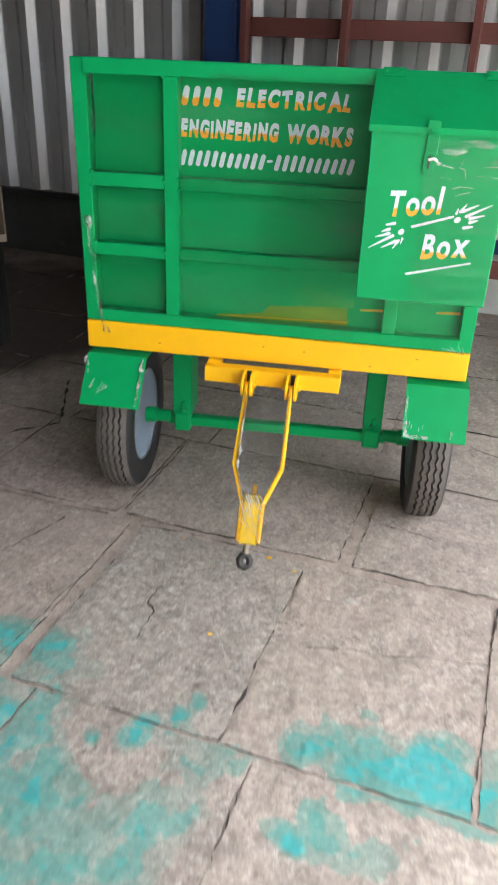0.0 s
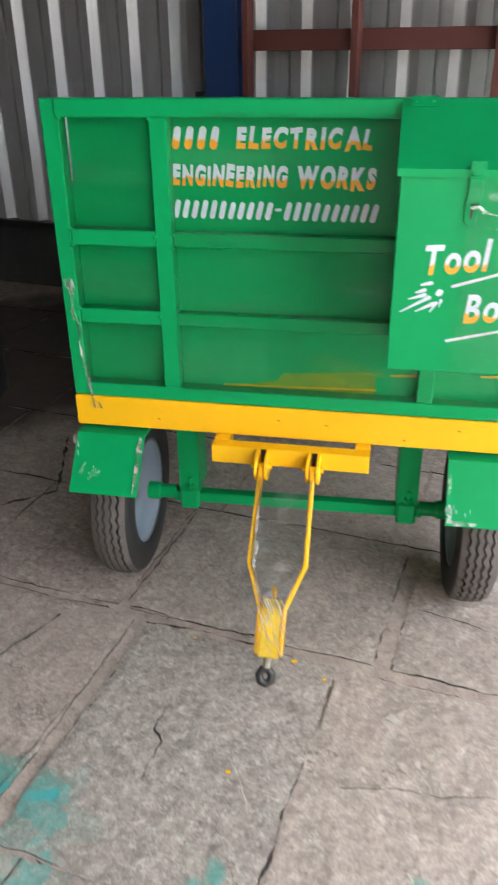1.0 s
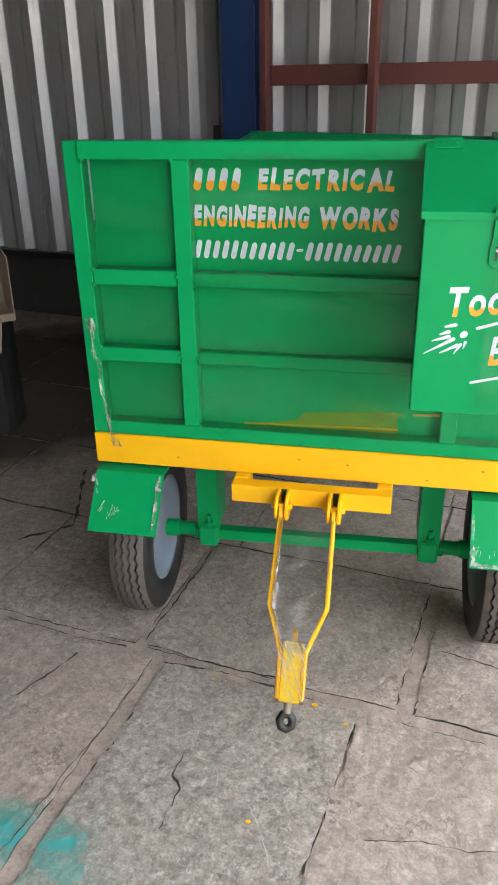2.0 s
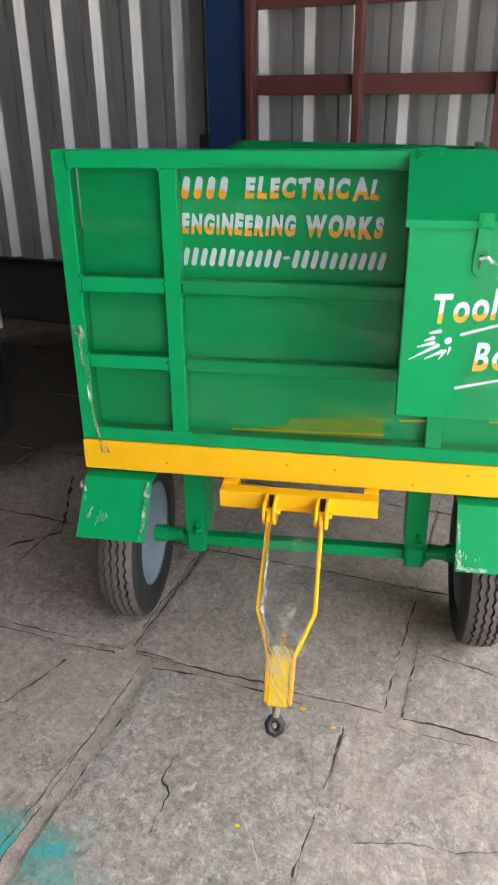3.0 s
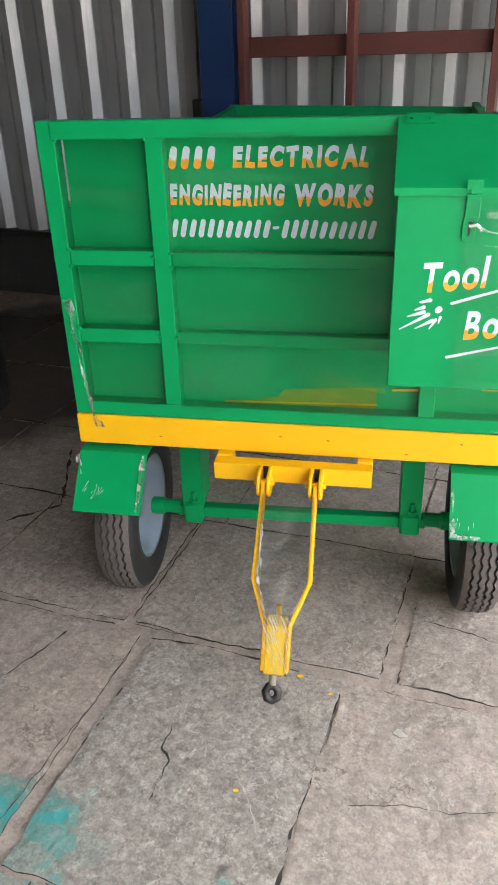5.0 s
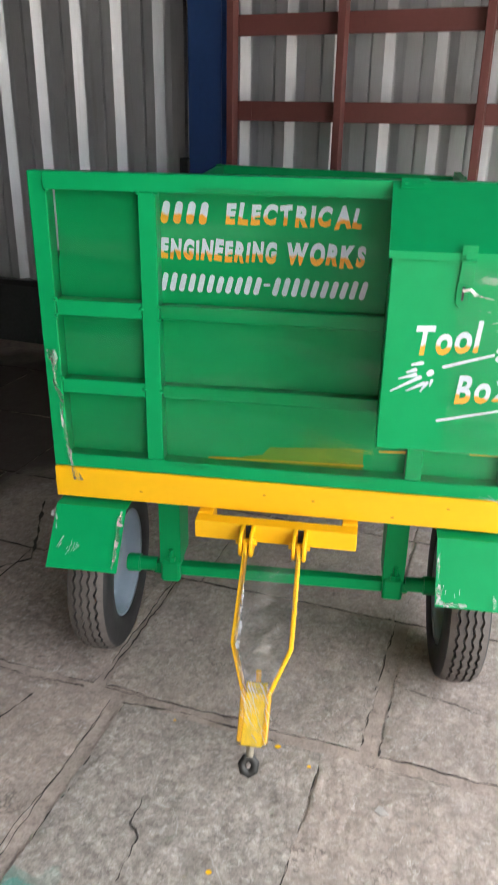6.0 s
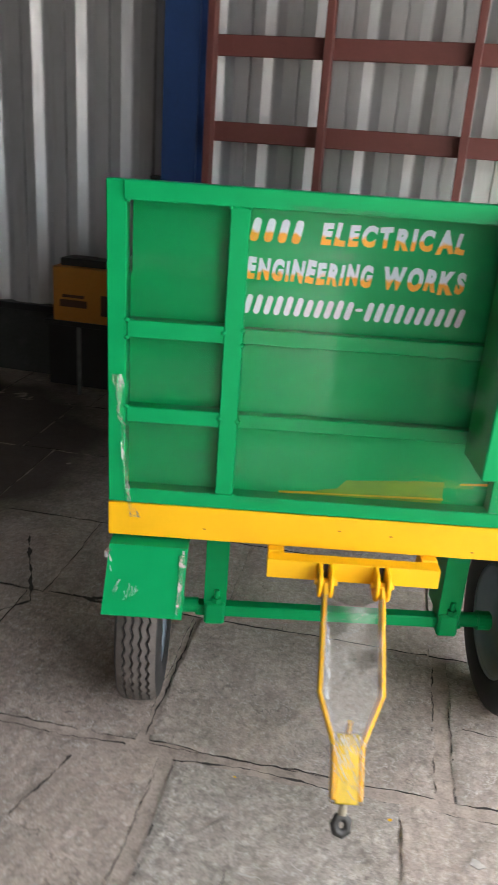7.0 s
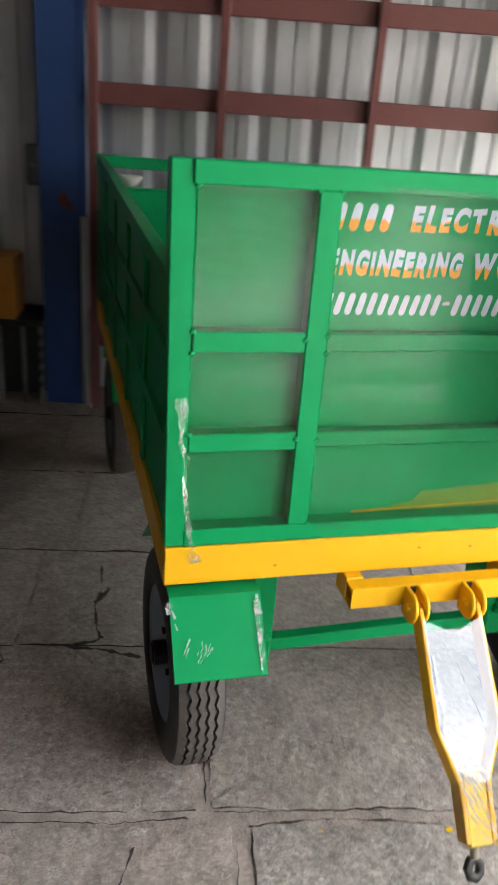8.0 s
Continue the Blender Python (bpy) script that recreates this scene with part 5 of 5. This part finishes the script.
for v0, v1, stones in ROWS_OF_FLAGS:
    for a, b in stones:
        flag(a, b, v0, v1, count)
        count += 1

# cracks across the flags
UNTURN = floor_at.inverted()


def on_stone(x, y, lift=0.0025):
    p = UNTURN @ Vector((x, y, 0))
    return relief(p.x, p.y) + lift


def crack(name, pts, width, seed, mat=CRACK, sunk=None, label="dark crack across a worn flagstone"):
    rr = random.Random(seed)
    bm = bmesh.new()
    fine = []
    for (ax, ay), (bx, by) in zip(pts, pts[1:]):
        steps = max(8, int(math.hypot(bx - ax, by - ay) / 0.012))
        for k in range(steps):
            t = k / steps
            x, y = ax + (bx - ax) * t, ay + (by - ay) * t
            wob = [0.011 * noise.noise((x * 7, y * 7, seed + c)) + 0.006 * noise.noise((x * 30, y * 30, seed + c)) for c in (0.3, 40.3)]
            fine.append((x + wob[0] + rr.uniform(-0.0015, 0.0015), y + wob[1] + rr.uniform(-0.0015, 0.0015)))
    fine.append(pts[-1])
    prev = None
    for i, (x, y) in enumerate(fine):
        x2, y2 = fine[min(i + 1, len(fine) - 1)]
        x1, y1 = fine[max(i - 1, 0)]
        d = Vector((x2 - x1, y2 - y1)).normalized()
        w = width * (0.15 + 1.1 * max(0.0, 0.45 + noise.noise((x * 16, y * 16, seed + 5)))) * rr.uniform(0.6, 1.1) * (0.3 if i in (0, len(fine) - 1) else 1)
        a, b = [bm.verts.new((px, py, on_stone(px, py) if sunk is None else sunk)) for px, py in ((x - d.y * w, y + d.x * w), (x + d.y * w, y - d.x * w))]
        if prev:
            bm.faces.new((prev[0], prev[1], b, a))
        prev = (a, b)
    ob = part(name, bm, mat, None)
    tagged(ob, label, "crack", kind="structure")
    return ob


crack("floor_crack", [(-0.289, -0.78), (-0.27, -0.66), (-0.3, -0.6), (-0.288, -0.514)], 0.0042, 1)
crack("floor_crack", [(0.252, -0.726), (0.407, -0.695), (0.531, -0.701), (0.643, -0.686), (0.84, -0.67)], 0.0018, 2)
crack("floor_crack", [(0.47, 0.08), (0.53, 0.065), (0.7, 0.0)], 0.003, 3)
crack("floor_crack", [(-0.775, 1.2), (-0.795, 1.03), (-0.826, 0.9), (-0.816, 0.717)], 0.007, 4)
crack("floor_crack", [(-0.76, 1.03), (-0.785, 0.98), (-0.82, 0.93)], 0.012, 41)
crack("floor_crack", [(-0.99, 0.715), (-0.9, 0.675), (-0.82, 0.66), (-0.75, 0.63), (-0.68, 0.59)], 0.011, 42)
crack("floor_crack", [(-0.9, 0.69), (-0.84, 0.7), (-0.8, 0.73)], 0.016, 43)
crack("floor_crack", [(-1.3, 1.171), (-1.2, 0.85), (-1.137, 0.646), (-1.33, 0.48)], 0.011, 5)
crack("floor_crack", [(-0.898, -0.401), (-0.83, -0.27), (-0.779, -0.165)], 0.004, 6)
crack("floor_crack", [(0.906, 0.855), (1.012, 0.792), (1.2, 0.75)], 0.005, 7)
VEIN = material("pale_vein", (0.45, 0.41, 0.37), 0.8, var=0.3, scale=20, fine=90, bump=0.3)
crack("floor_vein", [(-0.265, -0.53), (-0.2, -0.542), (-0.175, -0.58), (-0.163, -0.638)], 0.003, 31, VEIN, label="pale mineral vein in a worn flagstone")
crack("floor_vein", [(-0.076, -0.673), (-0.02, -0.735), (0.01, -0.79), (0.02, -0.84)], 0.0025, 32, VEIN, label="pale mineral vein in a worn flagstone")
# open gaps along the worn joints
def uv(u, v):
    p = floor_at @ Vector((u, v, 0))
    return (p.x, p.y)


crack("floor_crack", [uv(-0.43, -0.235), uv(-0.425, -0.5), uv(-0.43, -0.8), uv(-0.425, -1.11)], 0.004, 11, sunk=-0.005)
crack("floor_crack", [uv(-0.475, -0.3), uv(-0.49, -0.6), uv(-0.50, -0.85), uv(-0.52, -1.05)], 0.002, 12)
crack("floor_crack", [uv(0.253, -0.235), uv(0.247, -0.55), uv(0.243, -0.9), uv(0.24, -1.12)], 0.0052, 13, sunk=-0.005)
crack("floor_crack", [uv(0.359, -1.18), uv(0.358, -1.5), uv(0.352, -1.9)], 0.005, 14, sunk=-0.005)
crack("floor_crack", [uv(-0.44, -0.222), uv(-0.2, -0.2), uv(0.05, -0.215), uv(0.26, -0.225)], 0.005, 15, sunk=-0.005)
crack("floor_crack", [uv(0.352, -0.15), uv(0.348, 0.05), uv(0.356, 0.23), uv(0.352, 0.5)], 0.004, 16, sunk=-0.005)
crack("floor_crack", [uv(0.414, -0.17), uv(0.41, 0.03), uv(0.412, 0.25)], 0.004, 17, sunk=-0.005)
crack("floor_crack", [uv(-0.559, -0.15), uv(-0.555, 0.1), uv(-0.56, 0.5)], 0.004, 18, sunk=-0.005)
crack("floor_crack", [uv(-0.3, -1.13), uv(-0.1, -1.145), uv(0.08, -1.14), uv(0.24, -1.13)], 0.004, 19, sunk=-0.005)
crack("floor_crack", [uv(0.935, -0.23), uv(0.94, -0.6), uv(0.93, -1.1)], 0.003, 20)

# a flake of white plaster and drips of yellow paint on the stone
bm = prism([(x, y, on_stone(0.386, -0.453, 0.002)) for x, y in ((0.365, -0.455), (0.385, -0.47), (0.408, -0.462), (0.39, -0.44), (0.378, -0.436))], (0, 0, 0.003))
tagged(part("plaster_flake", bm, DEBRIS), "small white plaster flake lying on a flagstone", "flake")
for x, y, r in ((0.169, -0.325, 0.006), (-0.059, -0.72, 0.007), (0.066, -0.262, 0.009), (-0.28, -0.2, 0.004)):
    bm = bmesh.new()
    bmesh.ops.create_circle(bm, cap_ends=True, segments=10, radius=r, matrix=Matrix.Translation((x, y, on_stone(x, y, 0.002))) @ Matrix.Diagonal((1.2, 0.9, 1, 1)))
    tagged(part("paint_drip", bm, YELLOW), "small drip of yellow paint on stone", "paint drip", "yellow paint drips")
crack("floor_crack", [uv(-0.54, -0.176), uv(-0.2, -0.17), uv(0.1, -0.178), uv(0.35, -0.172)], 0.0025, 21, sunk=-0.005)
crack("floor_crack", [uv(0.41, -0.176), uv(0.7, -0.17), uv(1.0, -0.175)], 0.0025, 22, sunk=-0.005)
crack("floor_crack", [uv(0.26, -0.228), uv(0.6, -0.222), uv(0.93, -0.228)], 0.002, 23, sunk=-0.005)
crack("floor_crack", [uv(-1.1, -0.2), uv(-0.85, -0.215), uv(-0.6, -0.2)], 0.003, 24, sunk=-0.005)
